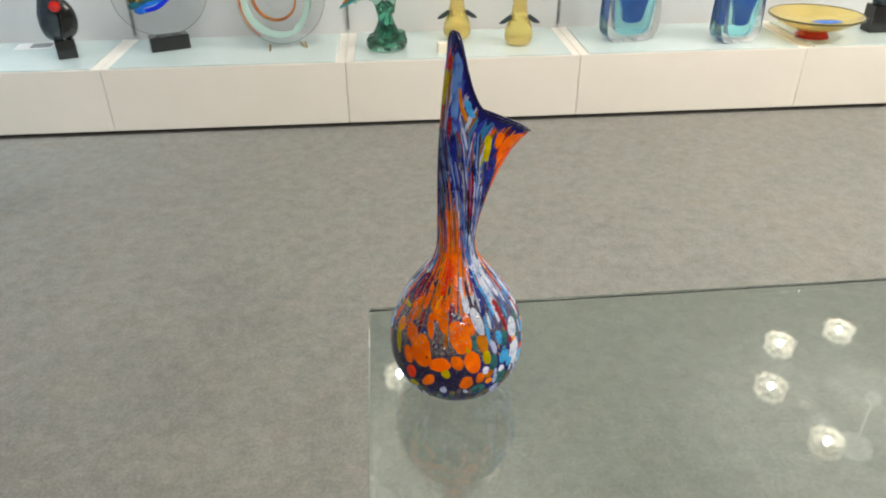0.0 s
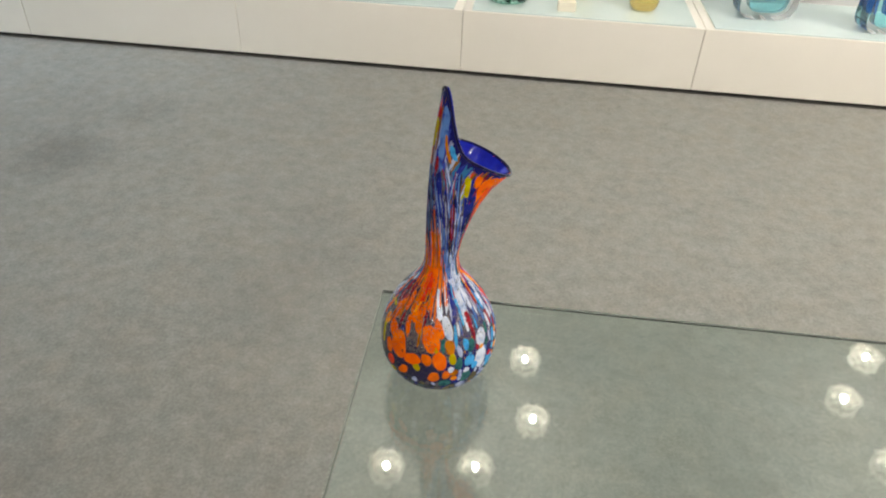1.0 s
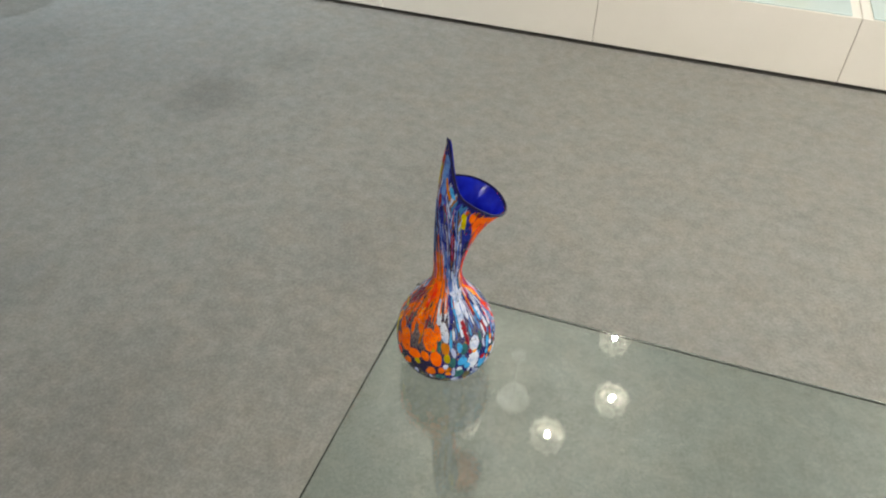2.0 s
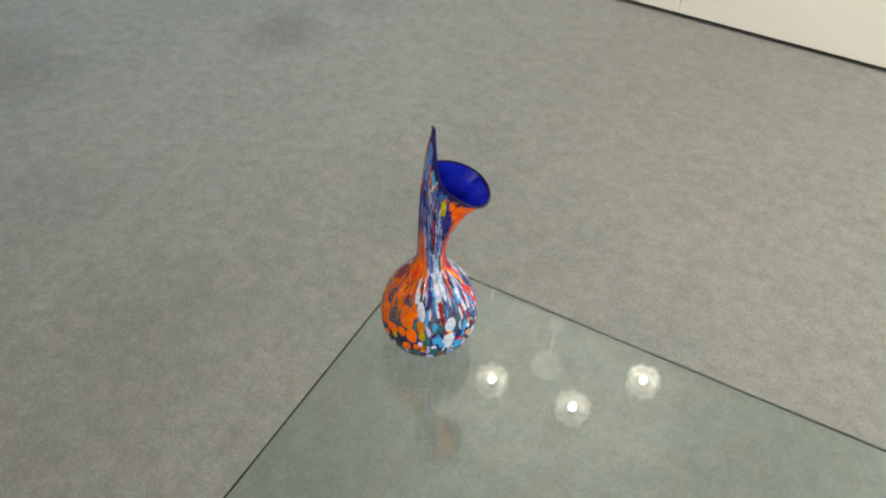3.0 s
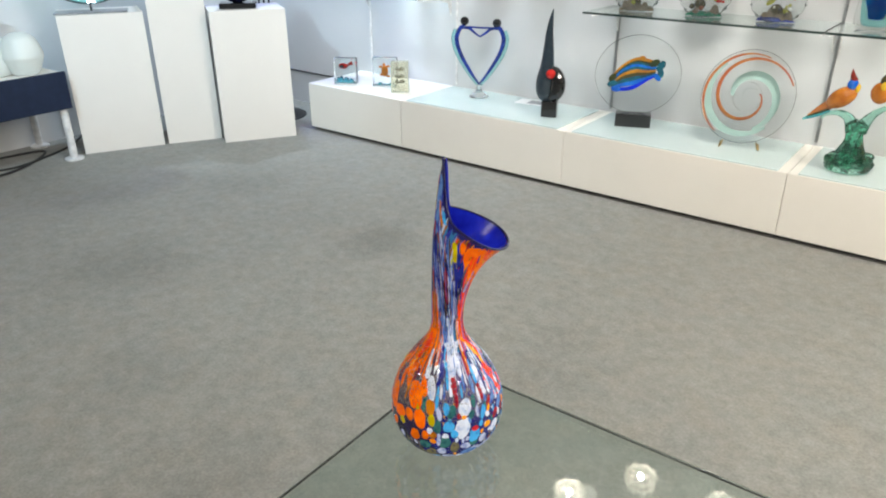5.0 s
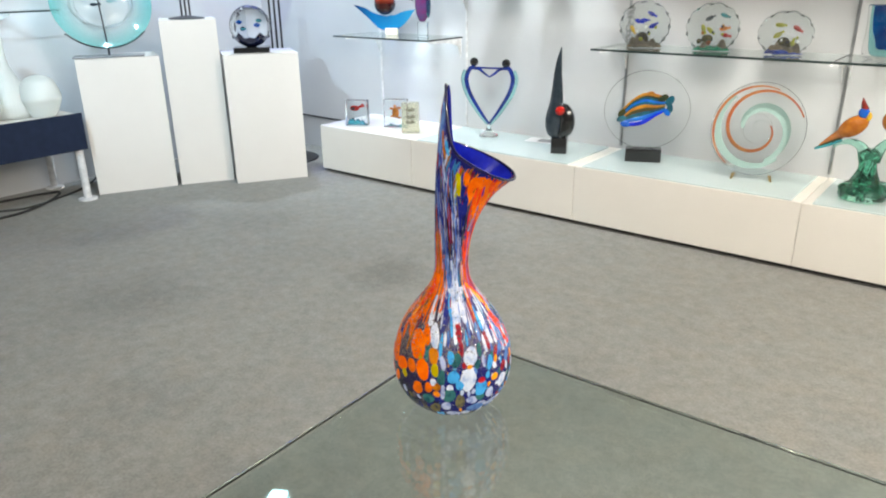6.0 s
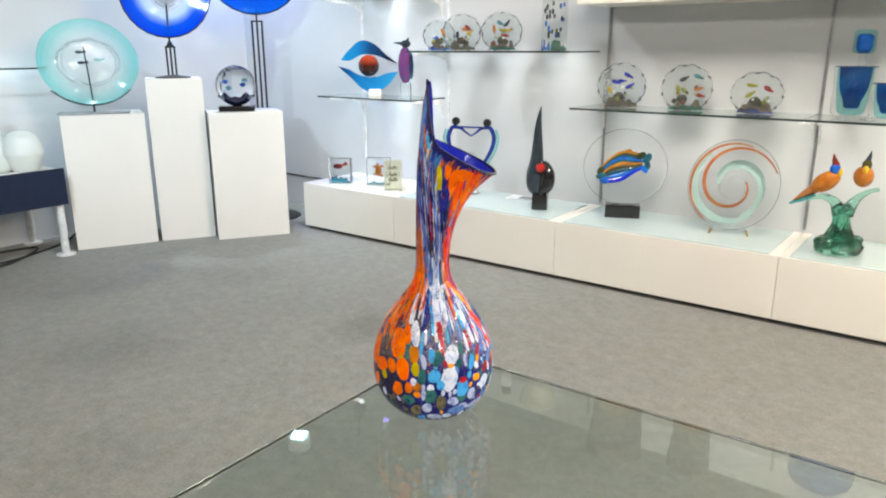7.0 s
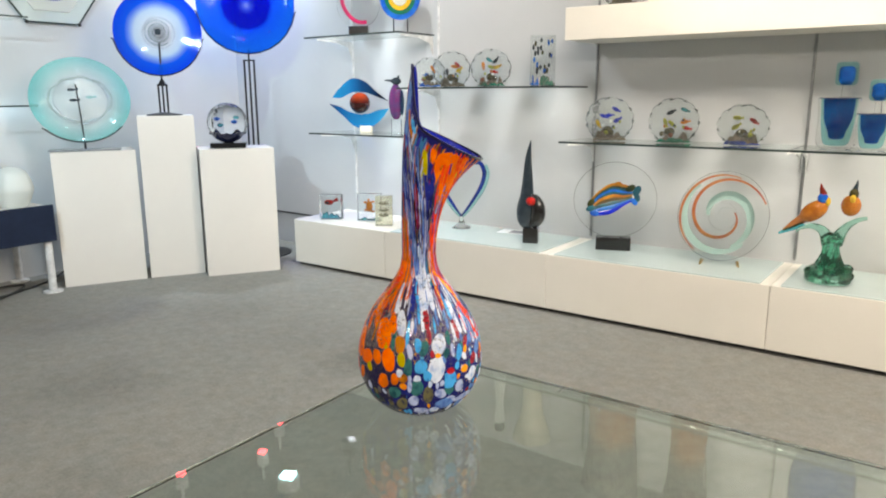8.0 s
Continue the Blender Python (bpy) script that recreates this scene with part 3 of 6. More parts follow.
def spot_housing(x, y, face, label, dia=0.12, z=2.44):
    s = thing("ceiling_spot", label, "spotlight", (x, y, z), group="ceiling spots")
    part("stem", tube([(0, 0, CEIL_Z - z), (0, 0, 0.05)], 0.008, 8), M_WHITESTEEL, s)
    part("can", lathe([(0, 0.07), (dia * 0.5, 0.07), (dia * 0.5, 0.0), (dia * 0.42, 0.0), (dia * 0.42, 0.05)], 24), M_WHITESTEEL, s)
    turned = Matrix.Rotation(radians(28), 4, "Z")
    for i in (-1, 1):
        for j in (-1, 1):
            part("lamp_face", box((dia * 0.29, dia * 0.29, 0.012), (i * dia * 0.15, j * dia * 0.15, -0.004), 0.002, 2, turned), face, s, "glowing square lamp face")
    return s


# housings for the two known spots and the two added ones
for x, y, z, *_ in SPOTS:
    spot_housing(x, y, M_LED, "white ceiling spotlight, switched on, two of four added", 0.12, z)
for x, y in ((-2.51, -1.07), (-2.36, -0.665), (-2.55, -0.38)):
    spot_housing(x, y, M_REDLED, "small ceiling lamp with red light", 0.06)
# added hoods for the unseen wall lamps; black keeps one faint in the table
for hx, hy, tone, coat in ((-0.3, -0.95, "white", M_WHITESTEEL), (-3.42, 0.17, "white", M_WHITESTEEL), (-2.0, -0.36, "black", M_BLACKSTEEL)):
    s = thing("ceiling_spot", tone + " hooded wall washer spotlight added under the ceiling, out of view", "spotlight", (hx, hy, 2.44), 25, "ceiling spots")
    part("stem", tube([(0, 0, CEIL_Z - 2.44), (0, 0, 0.03)], 0.008, 8), coat, s)
    part("hood", lathe([(0, 0.04), (0.035, 0.035), (0.045, 0.0), (0.045, -0.05), (0.041, -0.05), (0.041, 0.0), (0.03, 0.03)], 24), coat, s)
spot_housing(-1.80, -0.35, M_BLUELED, "small ceiling lamp with violet light", 0.04)

# ---------------------------------------------------------------- glass table and the vase
TX0, TY1 = 0.1594, -2.4548
tb = thing("glass_table", "table with thick clear pale-green glass top", "table", (TX0, TY1, 0), 0.7)
top = part("glass_top", box((1.5, 1.0, 0.012), (0.75, -0.5, TABLE_Z - 0.006), 0.0022, 3), M_TABLE, tb)
top.visible_shadow = False
for lx, ly in ((1.35, -0.12), (1.35, -0.88), (0.12, -0.9)):
    part("leg", lathe([(0, FLOOR_Z), (0.03, FLOOR_Z), (0.03, 0.0), (0.018, 0.006), (0.018, TABLE_Z - 0.02), (0.03, TABLE_Z - 0.0135), (0, TABLE_Z - 0.013)], 24, Matrix.Translation((lx, ly, 0))), M_RAIL, tb, "steel leg")


def vase():
    v = thing("vase", "multicoloured mosaic glass vase with flared mouth and tall spike", "vase", (0.2303, -2.5545, TABLE_Z))
    lip = radians(24)
    nphi = 192
    body = smooth_path([(0.020, 0.0), (0.030, 0.0025), (0.0415, 0.0135), (0.0485, 0.028), (0.0503, 0.043), (0.0482, 0.060), (0.0405, 0.079), (0.0305, 0.094), (0.0205, 0.107), (0.0152, 0.117), (0.0133, 0.128)], 8)
    z0, r0 = body[-1][1], body[-1][0]
    nv = 72

    def rim(phi):
        d = phi - math.pi - radians(6)
        back = abs((d + math.pi) % (2 * math.pi) - math.pi)
        wrapped = (d + math.pi) % (2 * math.pi) - math.pi
        spike = math.exp(-((back / 0.46) ** 5)) if wrapped < 0 else math.exp(-((back / 0.6) ** 2.8))
        s = (1 - math.cos(phi)) / 2
        x = 0.0225 + 0.0275 * math.cos(phi) + 0.002 * spike
        y = 0.034 * math.sin(phi) * (1 - 0.35 * s)
        z = 0.203 + 0.0135 * (1 - math.cos(phi)) - 0.0025 * math.sin(phi) + 0.043 * spike * (1 - 0.16 * min(back / 0.45, 1.0) ** 2)
        return x, y, z

    def belly(phi, u):
        """The throat swells to one side under the lip."""
        d = (phi + radians(40) + math.pi) % (2 * math.pi) - math.pi
        return 0.0048 * math.exp(-((d / radians(36)) ** 2)) * math.sin(math.pi * u**1.25) ** 1.3

    def surface(shrink):
        rows = []
        for r, z in body:
            rows.append([((r - shrink) * math.cos(p), (r - shrink) * math.sin(p), z + (shrink if z < 0.01 else 0)) for p in phis])
        for k in range(1, nv + 1):
            u = k / nv
            row = []
            for p in phis:
                x1, y1, z1 = rim(p)
                q = r0 - shrink
                e = 0.1 * u + 0.9 * u**3.3
                keep = 1 - shrink / 0.03 * (1 - u)
                b = belly(p, u)
                row.append(((q + b) * math.cos(p) + (x1 - r0 * math.cos(p)) * e * keep, (q + b) * math.sin(p) + (y1 - r0 * math.sin(p)) * e * keep, z0 + (z1 - z0) * u))
            rows.append(row)
        return rows

    phis = [2 * math.pi * k / nphi for k in range(nphi)]
    rows = surface(0.0)
    bm = bmesh.new()
    turn = Matrix.Rotation(lip, 4, "Z")
    rings = [[bm.verts.new(turn @ Vector(p)) for p in row] for row in rows]
    for a, b in zip(rings, rings[1:]):
        for k in range(nphi):
            bm.faces.new((a[k], a[(k + 1) % nphi], b[(k + 1) % nphi], b[k]))
    bm.faces.new(rings[0][::-1])
    outer = part("body", bm, M_MOSAIC, v)
    me = outer.data
    # coordinates of the drawn-out tesserae, and the colour fields of the gather
    mos, zon, leafy, extra, spout, laid = [], [], [], [], [], []
    height, acc, table = 0.0, 0.0, [0.0]
    for k in range(300):
        h = k * 0.001
        acc += 0.001 / (0.0088 + 0.075 / (1 + math.exp(-(h - 0.098) / 0.012)))
        table.append(acc)

    def bell(a, c, w):
        d = (a - c + 180) % 360 - 180
        return math.exp(-((d / w) ** 2))

    R = 34 / (2 * math.pi)
    for i, row in enumerate(rows):
        for k, p in enumerate(row):
            deg = math.degrees(phis[k] + lip)
            ang = phis[k] + lip
            h = p[2]
            g = table[min(int(h * 1000), 299)]
            mos += (R * math.cos(ang), R * math.sin(ang), g)
            neck = min(max((h - 0.10) / 0.04, 0), 1)
            flare = min(max((h - 0.165) / 0.03, 0), 1)
            low = min(max((0.03 - h) / 0.02, 0), 1)
            o = (1.65 * bell(deg, -119, 44) + 0.4 * bell(deg, 120, 40)) * (1 - min(max((h - 0.092) / 0.08, 0), 1)) * (1 - 0.3 * low) + flare * 1.15 * bell(deg, -22, 50)
            rd = (1.15 * bell(deg, 14, 25) * (1 - low) + 0.5 * bell(deg, 190, 25)) * (1 - 0.1 * neck) + 0.5 * flare * bell(deg, 30, 60)
            bl = 0.12 + 0.58 * neck + 0.2 * flare
            zon += (min(o, 1), min(rd, 1), bl, min(max((h - 0.066) / 0.06, 0), 1))
            leafy.append(math.exp(-(((h - 0.076) / 0.024) ** 2)))
            u = (i - len(body) + 1) / nv
            border = max(0.0, (u - 0.72) / 0.28)
            high = min(max((h - 0.176) / 0.012, 0), 1)
            lime = high * (1 - border) * bell(deg, -62, 9) + min(max((h - 0.19) / 0.01, 0), 1) * bell(deg, -172, 12) * (1 - min(max((h - 0.25) / 0.02, 0), 1))
            side = (deg + 248) % 360 - 248
            laid.append(min(max((side + 172) / 8, 0), 1) * min(max((34 - side) / 8, 0), 1) * min(max((0.106 - h) / 0.01, 0), 1))
            spout.append(0.6 * flare * min(1.0, 1.7 * bell(deg, -8, 48)))
            extra += (border, lime, min(max((0.017 - h) / 0.014, 0), 1))
    me.attributes.new("mosaic", "FLOAT_VECTOR", "POINT").data.foreach_set("vector", mos)
    me.attributes.new("zone", "FLOAT_COLOR", "POINT").data.foreach_set("color", zon)
    me.attributes.new("extra", "FLOAT_VECTOR", "POINT").data.foreach_set("vector", extra)
    me.attributes.new("spout", "FLOAT", "POINT").data.foreach_set("value", spout)
    me.attributes.new("laid", "FLOAT", "POINT").data.foreach_set("value", laid)
    me.attributes.new("leaf", "FLOAT", "POINT").data.foreach_set("value", leafy)
    # murrine laid on the gather: discs low on the body, canes drawn out up the neck
    rnd = random.Random(31)

    def skin(deg, h):
        phi = radians(deg) - lip
        if h < z0:
            r = float(np.interp(h, [q[1] for q in body], [q[0] for q in body]))
            return turn @ Vector((r * math.cos(phi), r * math.sin(phi), h))
        x1, y1, z1 = rim(phi)
        u = min((h - z0) / (z1 - z0), 1.0)
        e = 0.1 * u + 0.9 * u**3.3
        b = r0 + belly(phi, u)
        return turn @ Vector((b * math.cos(phi) + (x1 - r0 * math.cos(phi)) * e, b * math.sin(phi) + (y1 - r0 * math.sin(phi)) * e, z0 + (z1 - z0) * u))

    def proud(deg, h, lift):
        h = max(h, 0.0015)
        p = skin(deg, h)
        out = (skin(deg + 0.4, h) - skin(deg - 0.4, h)).cross(skin(deg, h + 0.0006) - skin(deg, h - 0.0006))
        return p + out.normalized() * lift

    laid_down = []

    def tessera(mat, deg, h, wide, tall, lean, low=1.0):
        """A fused disc of glass that hugs the body; its rim is sunk into the ground."""
        laid_down.append((deg, h, wide, tall))
        lift, n = low * rnd.uniform(0.00018, 0.0003), 16
        p1, p2, p3, a1, a2, a3 = [rnd.uniform(0, 6.3) for _ in range(3)] + [rnd.uniform(0.02, 0.12) for _ in range(3)]
        bm = bmesh.new()
        hub = bm.verts.new(proud(deg, h, lift))
        rings = []
        for q, l in ((0.5, 1.0), (0.86, 0.8), (1.0, 0.15), (1.06, -0.6)):
            ring = []
            for k in range(n):
                a = 2 * math.pi * k / n
                w = q * (1 + a1 * math.sin(2 * a + p1) + a2 * 0.6 * math.sin(3 * a + p2) + a3 * 0.5 * math.sin(5 * a + p3))
                c, s = w * math.cos(a), w * math.sin(a)
                ring.append(bm.verts.new(proud(deg + wide * c + lean * s, h + tall * s, lift * l)))
            rings.append(ring)
        for k in range(n):
            bm.faces.new((hub, rings[0][k], rings[0][(k + 1) % n]))
            for ra, rb in zip(rings, rings[1:]):
                bm.faces.new((ra[k], rb[k], rb[(k + 1) % n], ra[(k + 1) % n]))
        part("tessera", bm, mat, outer)

    def cane(mat, *knots, low=1.0):
        """A cane drawn out along the neck: (bearing, height, half width) from end to end."""
        lift = low * rnd.uniform(0.00016, 0.00026)
        path = smooth_path(knots, 7)
        slim = 0.6 if mat in (MURRINE["pale"], MURRINE["white"]) else 1.0
        bm = bmesh.new()
        last = None
        for k, (deg, h, w) in enumerate(path):
            end = min(k, len(path) - 1 - k)
            w = max(w * (slim if h > 0.115 else 1.0), 0.3) * (0.15, 0.7, 1.0)[min(end, 2)] * (1 + 0.12 * math.sin(k * 1.3 + lift * 9e4))
            row = [bm.verts.new(proud(deg + w * c, h, lift * (l if end else -0.5))) for c, l in ((-1.05, -0.5), (-0.85, 0.6), (0, 1.0), (0.85, 0.6), (1.05, -0.5))]
            if last:
                for i in range(4):
                    bm.faces.new((last[i], last[i + 1], row[i + 1], row[i]))
            last = row
        part("cane", bm, mat, outer)

    for place in ((-45, 0.0272, 4.7, 0.008, -0.3), (-70.7, 0.018, 5.6, 0.0065, 2),):
        tessera(MURRINE['olive'], *place)
    for place in ((-48.5, 0.0646, 4.7, 0.0056, 0.2), (-25.2, 0.0292, 4.8, 0.0037, -0.6), (-55.1, 0.0341, 5.9, 0.0068, 0.2), (-62.7, 0.0499, 4, 0.0065, -0), (-76.3, 0.0285, 5.9, 0.0054, 1), (-27.6, 0.0596, 3.3, 0.0037, 0.6),):
        tessera(MURRINE['green'], *place)
    for place in ((-26.7, 0.0166, 10.7, 0.0056, 0.4), (2.9, 0.0646, 4.5, 0.0041, 2.9), (13.3, 0.0561, 5.3, 0.0047, 2.9),):
        tessera(MURRINE['steel'], *place)
    for place in ((-61.4, 0.0621, 2.5, 0.0059, -1.9), (-61.4, 0.0349, 2.5, 0.0048, 0.2), (-14.3, 0.0308, 4.3, 0.0059, -1.4), (-2.6, 0.0183, 14.4, 0.0032, 1.4), (-22, 0.0198, 5.9, 0.0039, -1.6), (-51.8, 0.0109, 7.7, 0.004, 0), (-33.4, 0.0275, 5.6, 0.0043, -0.6), (-58.7, 0.022, 5.4, 0.0047, 0.4),):
        tessera(MURRINE['pale'], *place)
    for place in ((-51.4, 0.051, 5.4, 0.0056, 0.1), (-53.7, 0.0666, 3.7, 0.0051, 0), (-24.9, 0.0384, 6.3, 0.0081, -0.3), (-45.6, 0.0437, 3.9, 0.0045, 0.1), (-13.7, 0.0582, 3.3, 0.0062, 1.5),):
        tessera(MURRINE['sky'], *place)
    for place in ((-73.1, 0.0814, 5.3, 0.0097, -3.3), (-37.6, 0.048, 7.4, 0.0109, 3.1), (-33.8, 0.0664, 6.7, 0.0079, 1.4), (-54.9, 0.0412, 2.9, 0.0036, 0.1), (1.6, 0.0376, 6, 0.0062, 1.4), (-37, 0.0111, 5, 0.0033, -1.2), (-70.3, 0.0454, 3.1, 0.0031, 0),):
        tessera(MURRINE['white'], *place)
    for place in ((-94.3, 0.055, 4.9, 0.0059, -1), (-86.8, 0.037, 5.7, 0.0058, 0.6), (-75.1, 0.0399, 3.8, 0.0047, 0.2), (-118.8, 0.0365, 4.8, 0.0061, 3.1), (-108.3, 0.0825, 4.7, 0.0073, -1.6),):
        tessera(MURRINE['rust_orange'], *place)
    for place in ((-91.4, 0.0738, 9.5, 0.0094, -5), (-81.5, 0.0546, 6.9, 0.0089, -0.9), (-82.6, 0.0805, 5, 0.0075, -3.7), (-39, 0.2048, 14.6, 0.0056, -5.7), (-10.6, 0.1867, 9.9, 0.0073, -6.4), (1.2, 0.2049, 10.4, 0.001, 35.2), (-138.6, 0.0687, 7, 0.0072, -3.4), (-121.2, 0.0783, 3.6, 0.0075, -2.8), (-126.2, 0.0594, 10.9, 0.0109, -1.7), (-138.8, 0.0523, 5.3, 0.0065, -0.7), (-108.7, 0.0523, 8.4, 0.0061, 0.9), (-94.8, 0.0721, 5.7, 0.007, 0), (-85.4, 0.0782, 4.4, 0.0088, 1.1), (-89.9, 0.0674, 6.4, 0.0053, 0.2),):
        tessera(MURRINE['orange'], *place)
    for place in ((-135.6, 0.0383, 4.8, 0.0066, 0.8),):
        tessera(MURRINE['red_orange'], *place)
    for place in ((-67.3, 0.0416, 4, 0.0041, 0.1), (-71.1, 0.0669, 5.1, 0.0067, -1),):
        tessera(MURRINE['ochre'], *place)
    for place in ((3.8, 0.0496, 4.9, 0.004, 0.7), (-41, 0.0602, 2, 0.0028, 0.2), (-3.6, 0.0647, 3.2, 0.0038, 2.1),):
        tessera(MURRINE['maroon'], *place)
    for place in ((-24.4, 0.0452, 4, 0.0027, 0.1), (-147.7, 0.255, 7, 0.004, 0),):
        tessera(MURRINE['red'], *place)
    for place in ((-9.2, 0.0443, 4.3, 0.0032, 0.1), (-6.1, 0.0593, 2.2, 0.0032, 1.1), (-35.9, 0.0586, 2.6, 0.0021, 0.2), (-155.5, 0.0697, 5.3, 0.0054, 0),):
        tessera(MURRINE['amber'], *place)
    for place in ((-68.9, 0.0559, 3.6, 0.0058, -0.3), (-85.9, 0.0653, 2.5, 0.0032, -0.9), (-103.7, 0.0457, 3.5, 0.0042, -0), (-153.9, 0.0577, 3.5, 0.0091, -3.7), (-159.4, 0.0833, 5.5, 0.0016, -3.6), (-171.8, 0.0814, 3.6, 0.0009, -4.3), (-135.6, 0.0258, 4.8, 0.004, 1.8),):
        tessera(MURRINE['lime'], *place)
    for place in ((-127.2, 0.074, 2.9, 0.0017, -0.7),):
        tessera(MURRINE['cobalt'], *place)
    for place in ((-75.4, 0.082, 2.1, 0.0022, 0.2), (-120.4, 0.0566, 1.5, 0.0013, -0.1),):
        tessera(MURRINE['black'], *place)
    cane(MURRINE['cobalt'], (-63.7, 0.1127, 6), (-61.3, 0.1012, 6.1), (-63.4, 0.0894, 3.7), (-65.4, 0.0827, 2))
    cane(MURRINE['cobalt'], (-123, 0.2117, 7), (-117.4, 0.1953, 12), (-103.3, 0.1781, 12), (-80.8, 0.161, 6))
    cane(MURRINE['cobalt'], (-58.7, 0.2033, 4.5), (-44.1, 0.1858, 8.4), (-29.6, 0.1656, 6.9))
    cane(MURRINE['steel'], (7.3, 0.0895, 3.7), (8.3, 0.0807, 4.6), (7.3, 0.067, 5.2))
    cane(MURRINE['steel'], (-85.8, 0.1653, 6.2), (-75, 0.1478, 10), (-64.4, 0.1299, 9.7), (-57.7, 0.1127, 6))
    cane(MURRINE['steel'], (-137, 0.262, 5), (-131, 0.2462, 6), (-126, 0.2252, 5), (-119, 0.2104, 2.5))
    cane(MURRINE['maroon'], (-46.4, 0.0909, 3), (-45.9, 0.0842, 3.3), (-44.9, 0.0768, 1.8))
    cane(MURRINE['maroon'], (-15.3, 0.1058, 4.1), (-20.2, 0.0984, 6.2), (-21, 0.088, 2.4))
    cane(MURRINE['maroon'], (-12, 0.083, 2.4), (-12.8, 0.0746, 4.4), (-11.1, 0.0675, 2.1))
    cane(MURRINE['maroon'], (-77.9, 0.1877, 4.4), (-63.9, 0.1657, 6.7), (-54.4, 0.1479, 5.4))
    cane(MURRINE['maroon'], (-145, 0.1053, 3.8), (-146.4, 0.0955, 3.7), (-150.1, 0.0871, 2.4))
    cane(MURRINE['maroon'], (-131.3, 0.2229, 2.7), (-130.7, 0.2142, 4), (-130.1, 0.2041, 3.4))
    cane(MURRINE['ochre'], (-126, 0.2418, 1.5), (-120, 0.2309, 2.2), (-108, 0.2185, 2.2))
    cane(MURRINE['orange'], (-113.5, 0.1173, 25.1), (-119.8, 0.1038, 21.4), (-115.1, 0.0896, 11.3), (-113.8, 0.0814, 4.8))
    cane(MURRINE['orange'], (-109.9, 0.1445, 12.2), (-106.9, 0.1287, 20.2), (-107.1, 0.1133, 18.6))
    cane(MURRINE['orange'], (-47.7, 0.199, 5.5), (-26.2, 0.1856, 7.4), (0.5, 0.1693, 7.7))
    cane(MURRINE['orange'], (-16, 0.2067, 4.6), (-0.5, 0.1962, 9.6), (10.5, 0.1891, 7.1))
    cane(MURRINE['orange'], (-66.9, 0.2131, 3.9), (-55.8, 0.2055, 6.6), (-44.3, 0.1968, 5.7))
    cane(MURRINE['orange'], (-94.1, 0.1151, 8.6), (-99.1, 0.1019, 5.6), (-99.5, 0.091, 3.4))
    cane(MURRINE['orange'], (-136, 0.1023, 4.2), (-133.6, 0.0925, 4), (-134.3, 0.0862, 2.1))
    cane(MURRINE['orange'], (-144.5, 0.093, 3.5), (-147.7, 0.0878, 4.1), (-150.9, 0.0836, 2.4))
    cane(MURRINE['orange'], (-127.1, 0.1764, 4.6), (-121.3, 0.1534, 8.7), (-118.3, 0.1314, 14.9), (-117.2, 0.1178, 14.5))
    cane(MURRINE['rust_orange'], (-82.6, 0.1164, 5.7), (-70.6, 0.1067, 6.4), (-73.1, 0.0954, 3.6))
    cane(MURRINE['rust_orange'], (-94.7, 0.1366, 6.6), (-87.5, 0.1232, 8.1), (-80.6, 0.1132, 5.5))
    cane(MURRINE['red_orange'], (16.2, 0.0925, 6.7), (12.7, 0.0829, 12.2), (19.1, 0.071, 16.6), (23.3, 0.0602, 9.1))
    cane(MURRINE['red_orange'], (-4.3, 0.1155, 4.5), (19.2, 0.1038, 7.5), (16.8, 0.0946, 5.2))
    cane(MURRINE['red_orange'], (-18.8, 0.1631, 7.8), (-9.6, 0.1494, 15.8), (-1.1, 0.1332, 9.7))
    cane(MURRINE['red_orange'], (-113.2, 0.1208, 11.6), (-114, 0.1045, 9.3), (-115.8, 0.0955, 3.9))
    cane(MURRINE['sky'], (-57.4, 0.1106, 4.2), (-58.6, 0.103, 3.2), (-53.2, 0.0939, 2.4))
    cane(MURRINE['sky'], (-116, 0.2342, 2), (-110.6, 0.2275, 3.2), (-103.9, 0.2223, 2.6))
    cane(MURRINE['pale'], (-81.2, 0.1984, 2.6), (-73.3, 0.1913, 3.9), (-63.2, 0.1825, 2.8))
    cane(MURRINE['pale'], (-48.3, 0.1769, 4.2), (-37.9, 0.159, 7), (-32.6, 0.1387, 8), (-41.1, 0.1188, 5.3))
    cane(MURRINE['pale'], (-118.5, 0.2237, 1.4), (-109.3, 0.2127, 3.2), (-96, 0.2004, 2.8))
    cane(MURRINE['pale'], (-84.6, 0.1989, 1.8), (-73.6, 0.1906, 3.3), (-60.5, 0.1817, 2.7))
    cane(MURRINE['white'], (-36.6, 0.1231, 5.6), (-47.9, 0.1098, 8.1), (-48.2, 0.0948, 5), (-50.9, 0.091, 2.3))
    cane(MURRINE['white'], (-35.2, 0.1209, 5.5), (-37.6, 0.1085, 6.6), (-34.3, 0.097, 4.6), (-33.3, 0.0888, 2.3))
    cane(MURRINE['white'], (-10.2, 0.0963, 3.3), (-8.1, 0.0887, 4.6), (-6.9, 0.0783, 4.1), (-6.1, 0.0707, 2.3))
    cane(MURRINE['white'], (-87.4, 0.1082, 3), (-85.6, 0.1004, 4.4), (-82.8, 0.091, 4.3), (-82.5, 0.087, 2.3))
    cane(MURRINE['white'], (-22.1, 0.1152, 9.4), (-41.1, 0.104, 7.4), (-45.4, 0.0921, 6), (-45.4, 0.0848, 3.1))
    cane(MURRINE['amber'], (-9.7, 0.1165, 4.3), (7.9, 0.1083, 6.6), (18.2, 0.0978, 5.9), (15.8, 0.0889, 3))
    cane(MURRINE['amber'], (18.3, 0.1573, 10.2), (25, 0.148, 13.5), (18.1, 0.1369, 11.3))
    cane(MURRINE['amber'], (-113.1, 0.0984, 2.5), (-117.7, 0.0932, 3), (-120.1, 0.088, 1.3))
